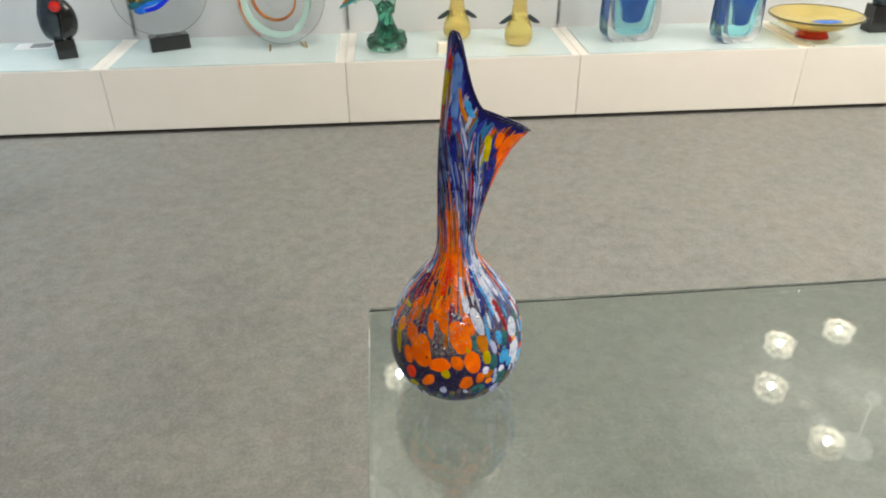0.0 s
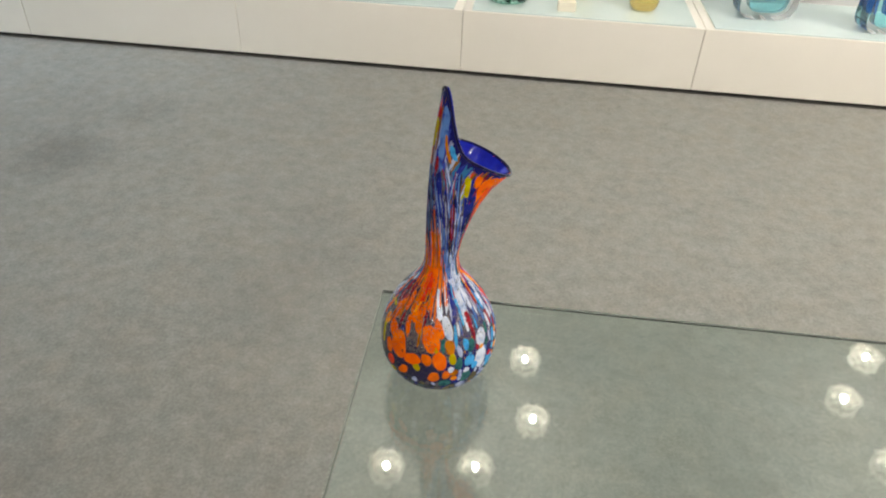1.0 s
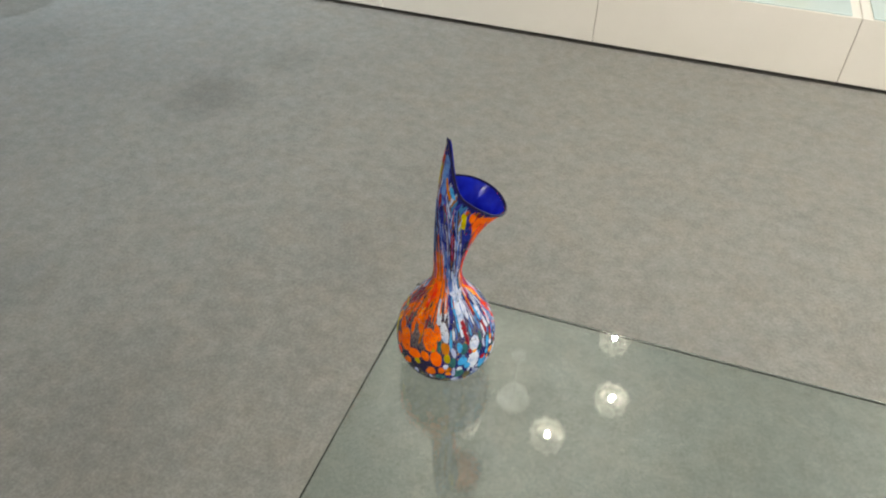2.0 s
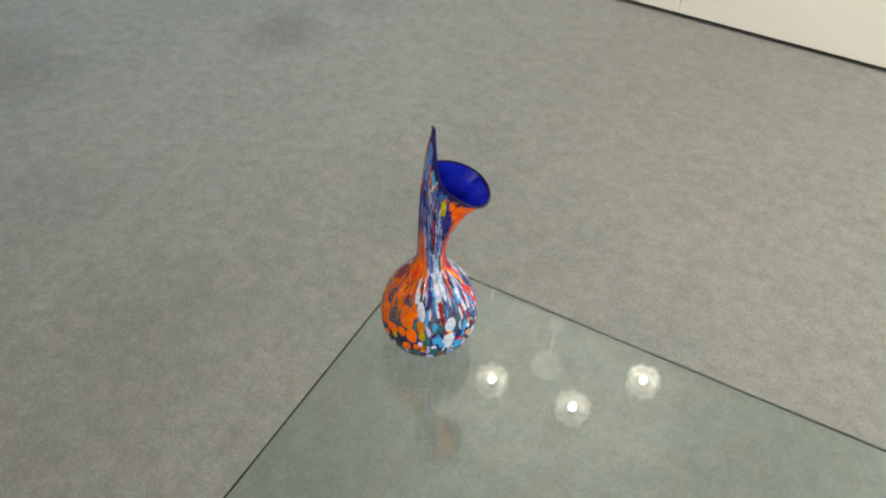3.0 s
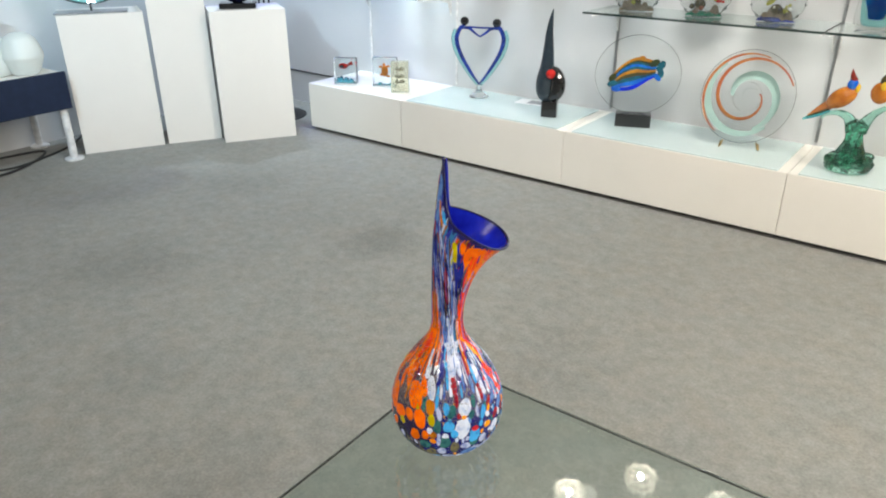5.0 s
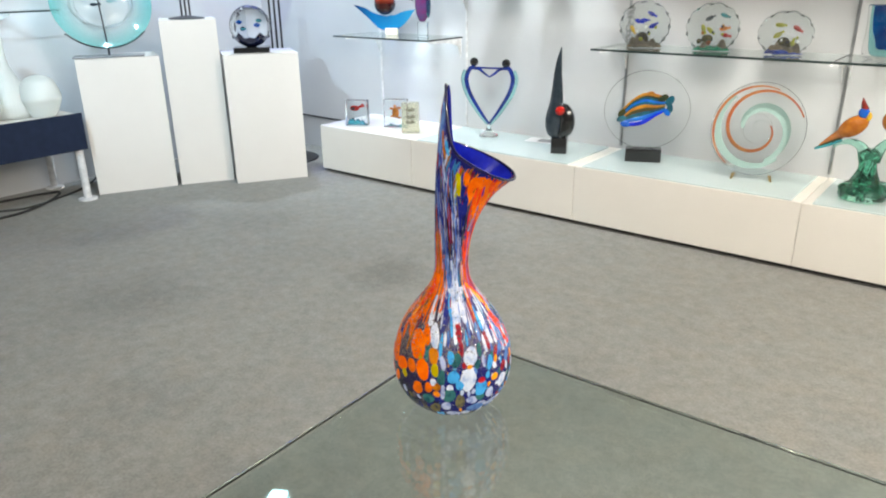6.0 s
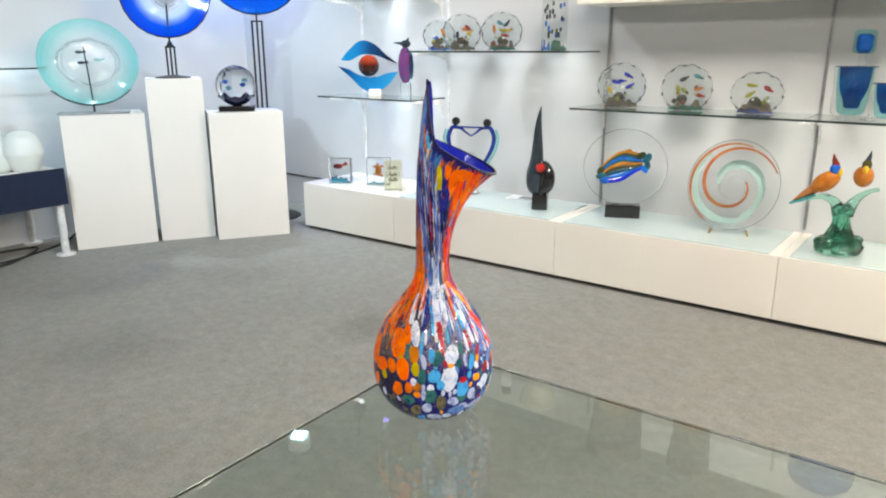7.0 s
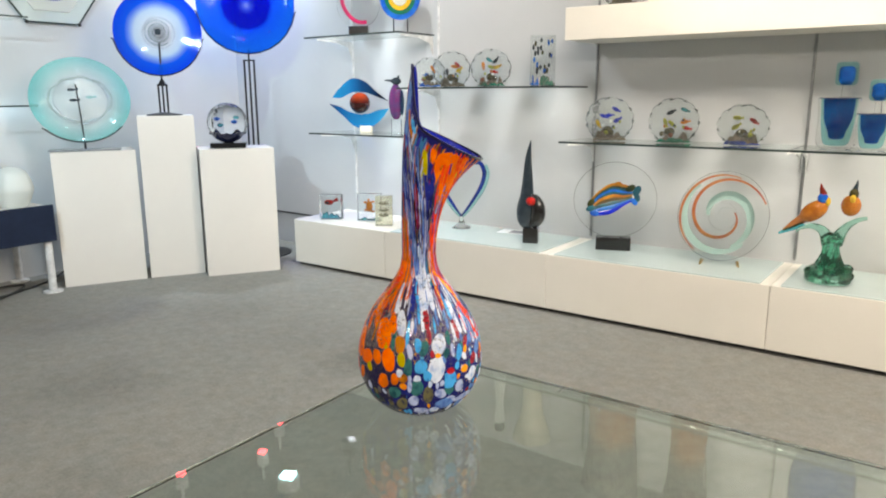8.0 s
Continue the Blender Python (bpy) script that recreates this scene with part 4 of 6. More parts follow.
    cane(MURRINE['lime'], (-79.7, 0.2127, 3.8), (-65.2, 0.1989, 5.2), (-49.5, 0.1835, 2.5))
    cane(MURRINE['lime'], (-152, 0.2516, 7.1), (-153.5, 0.2394, 10), (-156.4, 0.2272, 8.9))
    # small pieces and threads that fill the gaps between them
    pale_side = ("white", "pale", "white", "sky", "steel", "green", "cobalt", "pale", "white", "maroon", "steel", "sky", "amber")
    tries = 0
    while len(laid_down) < 255 and tries < 6000:
        tries += 1
        deg, h = rnd.uniform(-172, 42), 0.006 + 0.098 * rnd.random() ** 0.85
        warm = deg < -76 + rnd.uniform(-5, 5)
        up = min(max((h - 0.04) / 0.05, 0.0), 1.0)
        wide, tall = rnd.uniform(1.5, 3.6) * (1.0 - 0.25 * up), rnd.uniform(0.0018, 0.0038) * (1.0 + 2.2 * up)
        if warm and (0.03 < h < 0.072 or rnd.random() < 0.45):
            continue
        if any(((deg - a) / (0.85 * w + 0.9 * wide)) ** 2 + ((h - b) / (0.85 * t + 0.9 * tall)) ** 2 < 1 for a, b, w, t in laid_down):
            continue
        name = rnd.choice(("smoke", "cobalt", "green", "olive", "pale", "cobalt") if h < 0.04 else ("rust_orange", "smoke", "ochre", "orange", "maroon")) if warm else rnd.choice(pale_side)
        tessera(MURRINE[name], deg, h, wide, tall, rnd.uniform(-0.6, 0.6), 0.7)
    for k in range(170):
        deg, h, run = rnd.uniform(-185, 45), rnd.uniform(0.088, 0.2), rnd.uniform(0.02, 0.05)
        if h > 0.155:
            names = ("orange", "red_orange", "cobalt") if deg > -35 else ("cobalt", "smoke", "steel", "pale", "smoke", "smoke", "maroon", "smoke", "olive")
        elif deg < -92:
            names = ("orange", "rust_orange", "smoke", "orange", "ochre")
        elif deg < -22:
            names = ("steel", "pale", "smoke", "cobalt", "smoke", "maroon", "smoke", "white", "cobalt", "smoke")
        else:
            names = ("red_orange", "amber", "cobalt", "maroon", "steel", "red_orange")
        drift = rnd.uniform(6, 13) * (1 if h > 0.12 else -0.2)
        w = rnd.uniform(0.9, 2.6) * (1.0 if h > 0.115 else 0.7)
        top = min(h + run, 0.215)
        cane(MURRINE[rnd.choice(names)], (deg - drift, top, w * 0.6), (deg, (h + top) / 2, w), (deg + drift, h, w * 0.7), low=0.75)
    # long fine threads drawn up the neck
    for k in range(95):
        at, first = rnd.uniform(-165, -28), rnd.randrange(0, 3)
        names = ("cobalt", "smoke", "black", "steel", "olive", "black") if at < -105 else ("cobalt", "black", "pale", "black", "smoke", "steel", "white", "smoke", "cobalt")
        w = rnd.uniform(0.8, 2.0)
        line = [(at - 44, 0.214, w * 0.6), (at - 28, 0.195, w), (at - 10, 0.175, w), (at, 0.155, w), (at + 6, 0.136, w), (at + 5, 0.122, w * 0.6)]
        name = rnd.choice(names)
        cane(MURRINE[name], *line[first:first + rnd.randrange(3, 5)], low=0.86 if name in ("pale", "white") else 1.25)
    # cobalt lining
    bm = bmesh.new()
    inner = surface(0.0022)
    rr = [[bm.verts.new(turn @ Vector(p)) for p in row] for row in inner]
    for a, b in zip(rr, rr[1:]):
        for k in range(nphi):
            bm.faces.new((b[k], b[(k + 1) % nphi], a[(k + 1) % nphi], a[k]))
    part("lining", bm, M_LINING, v, "glossy cobalt blue lining")
    edge = [turn @ Vector(p) for p in rows[-1]]
    part("lip", tube(edge + [edge[0], edge[1]], 0.001, 8), M_LIPDARK, v, "rounded dark cobalt lip")
    return v




def murrina(name, col, other, streak=1.0):
    """Opaque glass with a drawn-out grain, under a thin clear skin."""
    m, nt, s = nodes_of(name)
    co = nt.nodes.new("ShaderNodeTexCoord").outputs["Object"]
    mp = nt.nodes.new("ShaderNodeMapping")
    mp.inputs["Scale"].default_value = (1.0, 1.0, 0.22)
    nt.links.new(co, mp.inputs["Vector"])
    grain, clouds = noise_tex(nt, 420, 4, 0.65, mp.outputs[0]), noise_tex(nt, 120, 2, 0.5, co)
    both = add(nt, "ShaderNodeMath", operation="MULTIPLY_ADD")
    both.inputs[1].default_value = 0.6 * streak
    nt.links.new(grain.outputs["Fac"], both.inputs[0])
    nt.links.new(clouds.outputs["Fac"], both.inputs[2])
    r = ramp(nt, [(0.62, other), (0.8, col), (1.0, tuple(min(1.0, c * 1.12) for c in col))])
    nt.links.new(both.outputs[0], r.inputs[0])
    # crackled silver leaf, thickest round the shoulder
    sx = nt.nodes.new("ShaderNodeSeparateXYZ")
    nt.links.new(co, sx.inputs[0])
    zone = nt.nodes.new("ShaderNodeValToRGB")
    for e, (p, v) in zip((zone.color_ramp.elements[0], zone.color_ramp.elements.new(0.28), zone.color_ramp.elements.new(0.36), zone.color_ramp.elements[-1]), ((0.18, 0.0), (0.28, 0.1), (0.4, 0.1), (0.52, 0.04))):
        e.position, e.color = p, (v, v, v, 1)
    wide = add(nt, "ShaderNodeMath", operation="MULTIPLY")
    wide.inputs[1].default_value = 4.0
    nt.links.new(sx.outputs[2], wide.inputs[0])
    nt.links.new(wide.outputs[0], zone.inputs[0])
    foil = noise_tex(nt, 520, 4, 0.8, co)
    lot = add(nt, "ShaderNodeMath", operation="ADD")
    nt.links.new(foil.outputs["Fac"], lot.inputs[0])
    nt.links.new(zone.outputs[0], lot.inputs[1])
    flake = add(nt, "ShaderNodeMath", operation="GREATER_THAN")
    flake.inputs[1].default_value = 0.68
    nt.links.new(lot.outputs[0], flake.inputs[0])
    tone = ramp(nt, [(0.45, (0.06, 0.05, 0.09)), (0.52, (0.8, 0.8, 0.84))])
    nt.links.new(noise_tex(nt, 900, 2, 0.6, co).outputs["Fac"], tone.inputs[0])
    mx = nt.nodes.new("ShaderNodeMixRGB")
    nt.links.new(flake.outputs[0], mx.inputs[0])
    nt.links.new(r.outputs[0], mx.inputs[1])
    nt.links.new(tone.outputs[0], mx.inputs[2])
    nt.links.new(mx.outputs[0], s.inputs["Base Color"])
    nt.links.new(flake.outputs[0], s.inputs["Metallic"])
    s.inputs["Roughness"].default_value, s.inputs["IOR"].default_value = 0.05, 1.28
    bump(nt, s, foil.outputs["Fac"], 0.2, 0.0003)
    return m


MURRINE = {
    "orange": murrina("orange_murrine", (0.95, 0.19, 0.0), (0.86, 0.125, 0.0), 0.5),
    "rust_orange": murrina("burnt_orange_murrine", (0.85, 0.15, 0.001), (0.6, 0.11, 0.002), 0.7),
    "red_orange": murrina("vermilion_murrine", (0.95, 0.06, 0.008), (0.8, 0.035, 0.005), 0.5),
    "ochre": murrina("ochre_murrine", (0.55, 0.17, 0.004), (0.28, 0.08, 0.006)),
    "amber": murrina("amber_murrine", (0.9, 0.33, 0.008), (0.75, 0.18, 0.004)),
    "lime": murrina("lime_murrine", (0.58, 0.5, 0.0), (0.44, 0.34, 0.0), 0.5),
    "white": murrina("white_murrine", (0.66, 0.7, 0.82), (0.34, 0.45, 0.7)),
    "pale": murrina("lilac_white_murrine", (0.42, 0.47, 0.68), (0.15, 0.2, 0.48)),
    "sky": murrina("sky_blue_murrine", (0.05, 0.36, 0.74), (0.02, 0.18, 0.54)),
    "steel": murrina("steel_blue_murrine", (0.1, 0.22, 0.54), (0.03, 0.06, 0.34)),
    "green": murrina("sea_green_murrine", (0.03, 0.14, 0.14), (0.01, 0.06, 0.08)),
    "olive": murrina("olive_murrine", (0.15, 0.13, 0.06), (0.04, 0.04, 0.06)),
    "maroon": murrina("maroon_murrine", (0.32, 0.016, 0.025), (0.13, 0.008, 0.025)),
    "red": murrina("red_murrine", (0.55, 0.015, 0.02), (0.38, 0.01, 0.015)),
    "cobalt": murrina("cobalt_murrine", (0.014, 0.022, 0.22), (0.01, 0.012, 0.09)),
    "smoke": murrina("smoky_murrine", (0.1, 0.085, 0.1), (0.03, 0.025, 0.035)),
    "black": murrina("black_murrine", (0.006, 0.006, 0.012), (0.004, 0.004, 0.008)),
}
M_LIPDARK = gloss("dark_cobalt_lip", (0.006, 0.006, 0.07), 0.06)
M_LINING = gloss("cobalt_lining", (0.012, 0.025, 0.5), 0.05, 0.0, (0.006, 0.012, 0.32), 70)
vase()

# ---------------------------------------------------------------- pedestals with the large dishes
UP = Matrix.Rotation(radians(90), 4, "X")  # turns a lathe's axis to face the front (-y)


def pedestal(x0, y0, x1, y1, h, depth=0.32):
    w, ang = math.hypot(x1 - x0, y1 - y0), math.degrees(math.atan2(y1 - y0, x1 - x0))
    p = thing("pedestal", "tall white painted board pedestal on the carpet", "pedestal", ((x0 + x1) / 2, (y0 + y1) / 2, FLOOR_Z), ang, "display pedestals")
    h -= FLOOR_Z
    part("front_panel", box((w - 0.002, 0.016, h), (0, 0.008, h / 2), 0.0015), M_PED, p)
    for s in (-1, 1):
        part("side_panel", box((0.016, depth - 0.02, h - 0.001), (s * (w / 2 - 0.010), 0.0185 + (depth - 0.02) / 2, h / 2), 0.0015), M_PED, p)
    part("back_panel", box((w - 0.04, 0.012, h - 0.02), (0, depth - 0.01, h / 2)), M_PED, p, smooth=False)
    part("top_panel", box((w - 0.0385, depth - 0.036, 0.016), (0, 0.018 + (depth - 0.036) / 2, h - 0.0085), 0.0015), M_PED, p)
    return ang


pedestal(-3.389, -1.121, -3.196, -0.742, 0.729)
pedestal(-3.193, -0.721, -3.034, -0.462, 0.914)
pedestal(-2.943, -0.509, -2.722, -0.155, 0.724)


def hoop(rx, rz, cz, r, n=64):
    """A closed ring in the x, z plane."""
    pts = [(rx * math.cos(2 * math.pi * k / n), 0, cz + rz * math.sin(2 * math.pi * k / n)) for k in range(n + 2)]
    return tube(pts, r, 8)


def radial(name, stops, trans=0.3, rough=0.06, through_share=0.4):
    """Glass coloured in rings about its centre."""
    m, nt, s = nodes_of(name)
    co = nt.nodes.new("ShaderNodeTexCoord").outputs["Object"]
    sx = nt.nodes.new("ShaderNodeSeparateXYZ")
    nt.links.new(co, sx.inputs[0])
    cx = nt.nodes.new("ShaderNodeCombineXYZ")
    nt.links.new(sx.outputs[0], cx.inputs[0])
    nt.links.new(sx.outputs[2], cx.inputs[1])
    ln = add(nt, "ShaderNodeVectorMath", operation="LENGTH")
    nt.links.new(cx.outputs[0], ln.inputs[0])
    nz = noise_tex(nt, 14, 3, 0.5, co)
    ad = add(nt, "ShaderNodeMath", operation="MULTIPLY_ADD")
    ad.inputs[1].default_value = 0.012
    nt.links.new(nz.outputs["Fac"], ad.inputs[0])
    nt.links.new(ln.outputs["Value"], ad.inputs[2])
    mr = nt.nodes.new("ShaderNodeMapRange")
    mr.inputs["From Max"].default_value = 0.32
    nt.links.new(ad.outputs[0], mr.inputs["Value"])
    r = ramp(nt, stops)
    nt.links.new(mr.outputs[0], r.inputs[0])
    nt.links.new(r.outputs[0], s.inputs["Base Color"])
    s.inputs["Transmission Weight"].default_value = trans
    s.inputs["Roughness"].default_value = rough
    s.inputs["Coat Weight"].default_value = 0.3
    # thin glass lets part of the light straight through, tinted
    clear = nt.nodes.new("ShaderNodeBsdfTransparent")
    nt.links.new(r.outputs[0], clear.inputs[0])
    mix = nt.nodes.new("ShaderNodeMixShader")
    mix.inputs[0].default_value = through_share
    nt.links.new(s.outputs[0], mix.inputs[1])
    nt.links.new(clear.outputs[0], mix.inputs[2])
    nt.links.new(mix.outputs[0], nt.nodes["Material Output"].inputs["Surface"])
    return m


def stand_rods(t, h, r_base, thick=0.006, rods=3, spread=0.022, zb=0.0):
    part("base_plate", lathe([(0, zb), (r_base, zb), (r_base * 0.96, zb + 0.006), (r_base * 0.3, zb + 0.016), (0, zb + 0.018)], 40), M_BLACKSTEEL, t)
    for k in range(rods):
        x = (k - (rods - 1) / 2) * spread
        part("rod", tube([(x, 0, zb + 0.01), (x, 0, h)], thick, 10), M_BLACKSTEEL, t)
    part("cap", box((spread * (rods - 1) + 0.014, 0.014, 0.01), (0, 0, h), 0.002), M_BLACKSTEEL, t)


def cradle(t, cz, rx, rz, y, neck_z, arc=62, reach=0.25):
    """Bent steel cradle that carries a dish at its lower rim."""
    pts = []
    for k in range(13):
        a = radians(-90 - arc + 2 * arc * k / 12)
        pts.append((rx * 1.015 * math.cos(a), y - 0.004, cz + rz * 1.015 * math.sin(a)))
    pts = [(pts[0][0] - 0.006, y - 0.022, pts[0][2] + 0.004)] + pts + [(pts[-1][0] + 0.006, y - 0.022, pts[-1][2] + 0.004)]
    part("cradle", tube(pts, 0.0045, 8), M_BLACKSTEEL, t, "bent black steel cradle")
    part("neck", tube([(0, 0, neck_z), (0, y * 0.7, (neck_z + cz - rz) / 2), (0, y, cz - rz - 0.002), (0, y + 0.02, cz - rz * reach)], 0.0055, 8), M_BLACKSTEEL, t)


def dish_mesh(rx, rz, deep, thick=0.008, well=0.45, wave=0.0):
    """A shallow dish facing -y, its rim foremost."""
    prof = smooth_path([(0.0, deep), (well * 0.6, deep), (well, deep * 0.96), (well + 0.08, deep * 0.62), (0.8, deep * 0.22), (1.0, 0.0)], 5)
    back = [(r, y + thick / 1.0) for r, y in reversed(prof)]
    bm = lathe([(max(r, 0.0), -y) for r, y in prof] + [(max(r, 0), -y) for r, y in back], 72)
    for v in bm.verts:
        a = math.atan2(v.co.y, v.co.x)
        k = math.hypot(v.co.x, v.co.y)
        v.co.x *= rx
        v.co.y *= rz
        v.co.z += wave * k * k * math.sin(5 * a + 1.0)
    bmesh.ops.transform(bm, matrix=UP, verts=bm.verts)
    return bm


def placed(ob, x, y, z, rx=0, ry=0, rz=0):
    ob.matrix_basis = pose(x, y, z, rx, ry, rz)
    return ob


M_TEALDISH = radial("teal_rimmed_glass", [(0.0, (0.95, 0.98, 0.98)), (0.42, (0.93, 0.98, 0.98)), (0.55, (0.78, 0.95, 0.94)), (0.76, (0.45, 0.88, 0.86))], 0.7)
M_BLUEDISH = radial("blue_rimmed_glass", [(0.0, (0.5, 0.5, 0.52)), (0.17, (0.65, 0.68, 0.72)), (0.24, (0.85, 0.88, 0.92)), (0.42, (0.75, 0.86, 0.95)), (0.58, (0.0, 0.22, 0.92)), (0.8, (0.0, 0.12, 0.9))], 0.25, 0.06, 0.62)
M_BLUEDISH2 = radial("azure_dish_glass", [(0.0, (0.55, 0.6, 0.85)), (0.1, (0.1, 0.2, 0.8)), (0.2, (0.0, 0.02, 0.66)), (0.46, (0.0, 0.03, 0.7)), (0.52, (0.0, 0.24, 0.92)), (0.95, (0.0, 0.32, 0.92))], 0.25, 0.06, 0.7)

# teal dish with little fish
t = thing("dish_on_stand", "oval pale teal glass dish with fish, on black steel stand", "glass dish", (-3.375, -0.93, 0.729), 57)
part("base_plate", box((0.36, 0.12, 0.010), (0, 0, 0.006), 0.002), M_RAIL, t, "grey steel base plate")
part("post", tube([(0, 0, 0.01), (0, 0, 0.06)], 0.006, 8), M_BLACKSTEEL, t)
part("fish_post", tube([(0, -0.008, 0.05), (-0.004, -0.03, 0.2), (-0.012, -0.05, 0.36)], 0.004, 8), M_BLACKSTEEL, t)
placed(part("dish", dish_mesh(0.252, 0.226, 0.05, 0.009, 0.5, 0.006), M_TEALDISH, t), 0, 0.0, 0.278, -6, 8)
part("well_ring", tube([(0.155 * math.cos(a / 18 * math.pi) , -0.012, 0.278 + (0.118 + 0.006 * math.sin(a * 1.7)) * math.sin(a / 18 * math.pi)) for a in range(37)], 0.006, 8), M_CLEARW, t, "rippled clear glass ring")
cradle(t, 0.278, 0.252, 0.226, -0.005, 0.03, 48, 0.97)
for dx, dz, mat in ((-0.035, 0.33, M_SMOKE), (-0.03, 0.275, M_SMOKE), (0.05, 0.29, M_AQUA)):
    bm = ellipsoid((0.020, 0.006, 0.008), (dx, -0.05, dz), 14)
    tube([(dx + 0.018, -0.05, dz), (dx + 0.034, -0.05, dz + 0.004)], [0.003, 0.008], 8, bm, 0.4)
    part("fish", bm, mat, t)

t = thing("dish_on_stand", "round cobalt glass dish with white ring, on black steel stand", "glass dish", (-3.208, -0.533, 0.914), 52)
stand_rods(t, 0.17, 0.10, 0.0055)
placed(part("dish", dish_mesh(0.236, 0.236, 0.045, 0.009, 0.34), M_BLUEDISH, t), 0, 0, 0.462, -5)
part("swirl", tube([((0.018 + 0.058 * k / 50) * math.cos(k * 0.36), -0.006, 0.462 + (0.018 + 0.058 * k / 50) * math.sin(k * 0.36)) for k in range(51)], 0.0045, 8), M_CLEARW, t, "clear glass swirl")
part("heart_stone", box((0.03, 0.012, 0.03), (0, -0.012, 0.462), 0.004), M_SMOKE, t, "dark smoky glass square")
cradle(t, 0.462, 0.236, 0.236, -0.005, 0.17, 80)
part("collar", lathe([(0, 0.205), (0.006, 0.205), (0.024, 0.172), (0, 0.17)], 16), M_BLACKSTEEL, t, "black steel cone collar")

t = thing("dish_on_stand", "large azure glass dish on tall black steel floor stand", "glass dish", (-3.205, 0.095, FLOOR_Z), 48)
stand_rods(t, 1.255, 0.21, 0.0065, 3, 0.03)
placed(part("dish", dish_mesh(0.30, 0.30, 0.05, 0.01, 0.5), M_BLUEDISH2, t), 0, 0, 1.60, -4)
cradle(t, 1.60, 0.30, 0.30, -0.005, 1.255, 80, 0.93)

M_SEABED = gloss("navy_glass", (0.006, 0.01, 0.05), 0.06)
# glass ball with sea life
t = thing("glass_ball", "clear glass ball with dark blue seabed on black base", "glass ornament", (-2.948, -0.30, 0.724), 48)
part("base", box((0.20, 0.12, 0.03), (0, 0, 0.016), 0.003), M_BLACK, t, "black acrylic base")
ball = part("ball", ellipsoid((0.115, 0.105, 0.115), (0, 0, 0.145), 40), M_CLEAR, t)
bm = bmesh.new()
rows_ = []
for i in range(8):
    el = radians(-88 + 62 * i / 7)
    rows_.append([bm.verts.new((0.1165 * math.cos(el) * math.cos(a), 0.1065 * math.cos(el) * math.sin(a), 0.145 + 0.1165 * math.sin(el) + (0.012 * math.sin(5 * a) + 0.008 * math.sin(11 * a) if i == 7 else 0))) for a in (2 * math.pi * k / 44 for k in range(44))])
for ra, rb in zip(rows_, rows_[1:]):
    for k in range(44):
        bm.faces.new((ra[k], ra[(k + 1) % 44], rb[(k + 1) % 44], rb[k]))
bm.faces.new(rows_[0][::-1])
part("seabed", bm, M_SEABED, ball, "dark navy glass seabed")
for dx, dz, mat in ((-0.045, 0.165, M_SOMMBLUE), (0.035, 0.15, M_SOMMBLUE), (-0.03, 0.135, M_TEALGLASS), (0.045, 0.17, M_TEALGLASS)):
    part("fish", ellipsoid((0.016, 0.006, 0.009), (dx, -0.03, dz), 10), mat, t)

# ---------------------------------------------------------------- white bench table with opal lamps
bt = thing("side_table", "low white side table with navy cloth apron", "table", (-3.33, -1.165, FLOOR_Z), 0)
part("top", box((0.46, 1.5, 0.022), (-0.237, -0.75, 0.456), 0.003), M_PED, bt)
part("apron", box((0.014, 1.5, 0.195), (0.0, -0.75, 0.38), 0.002), M_NAVY, bt, "navy blue cloth apron")
for ly in (-0.035, -1.45):
    part("leg", lathe([(0, 0), (0.05, 0), (0.05, 0.008), (0.02, 0.014), (0.02, 0.444), (0, 0.444)], 20, Matrix.Translation((-0.03, ly, 0))), M_WHITESTEEL, bt, "white steel leg with round foot")
    part("leg", lathe([(0, 0), (0.05, 0), (0.05, 0.008), (0.02, 0.014), (0.02, 0.444), (0, 0.444)], 20, Matrix.Translation((-0.42, ly, 0))), M_WHITESTEEL, bt, "white steel leg with round foot")
for x, y, r in ((-3.46, -1.30, 0.1), (-3.46, -1.60, 0.1)):
    e = thing("opal_globe", "rounded opal white glass lamp on white table", "lamp", (x, y, 0.4535), group="opal lamps")
    part("shade", lathe(smooth_path([(0, 0.0), (r * 0.6, 0.003), (r * 0.95, 0.07), (r, 0.11), (r * 0.75, 0.18), (r * 0.35, 0.208), (0, 0.214)], 5), 40), M_WHITEGLASS, e)
e = thing("opal_bottle", "tall opal white glass bottle with long neck", "bottle", (-3.55, -1.42, 0.4535))
part("body", lathe(smooth_path([(0, 0), (0.085, 0.003), (0.11, 0.06), (0.08, 0.16), (0.035, 0.26), (0.025, 0.38), (0.03, 0.40), (0.0, 0.40)], 5), 40), M_WHITEGLASS, e)
fc = thing("floor_cable", "black electric cable looped on the carpet", "cable", (-3.5, -1.3, FLOOR_Z))
part("cable", tube(smooth_path([(-0.25, 0.35, 0.006), (-0.1, 0.2, 0.006), (0.0, 0.0, 0.006), (0.05, -0.2, 0.006), (-0.05, -0.4, 0.006), (0.1, -0.5, 0.006), (0.12, -0.2, 0.012), (-0.1, 0.05, 0.012), (-0.2, -0.3, 0.006)], 8), 0.006, 8), M_CABLE, fc)

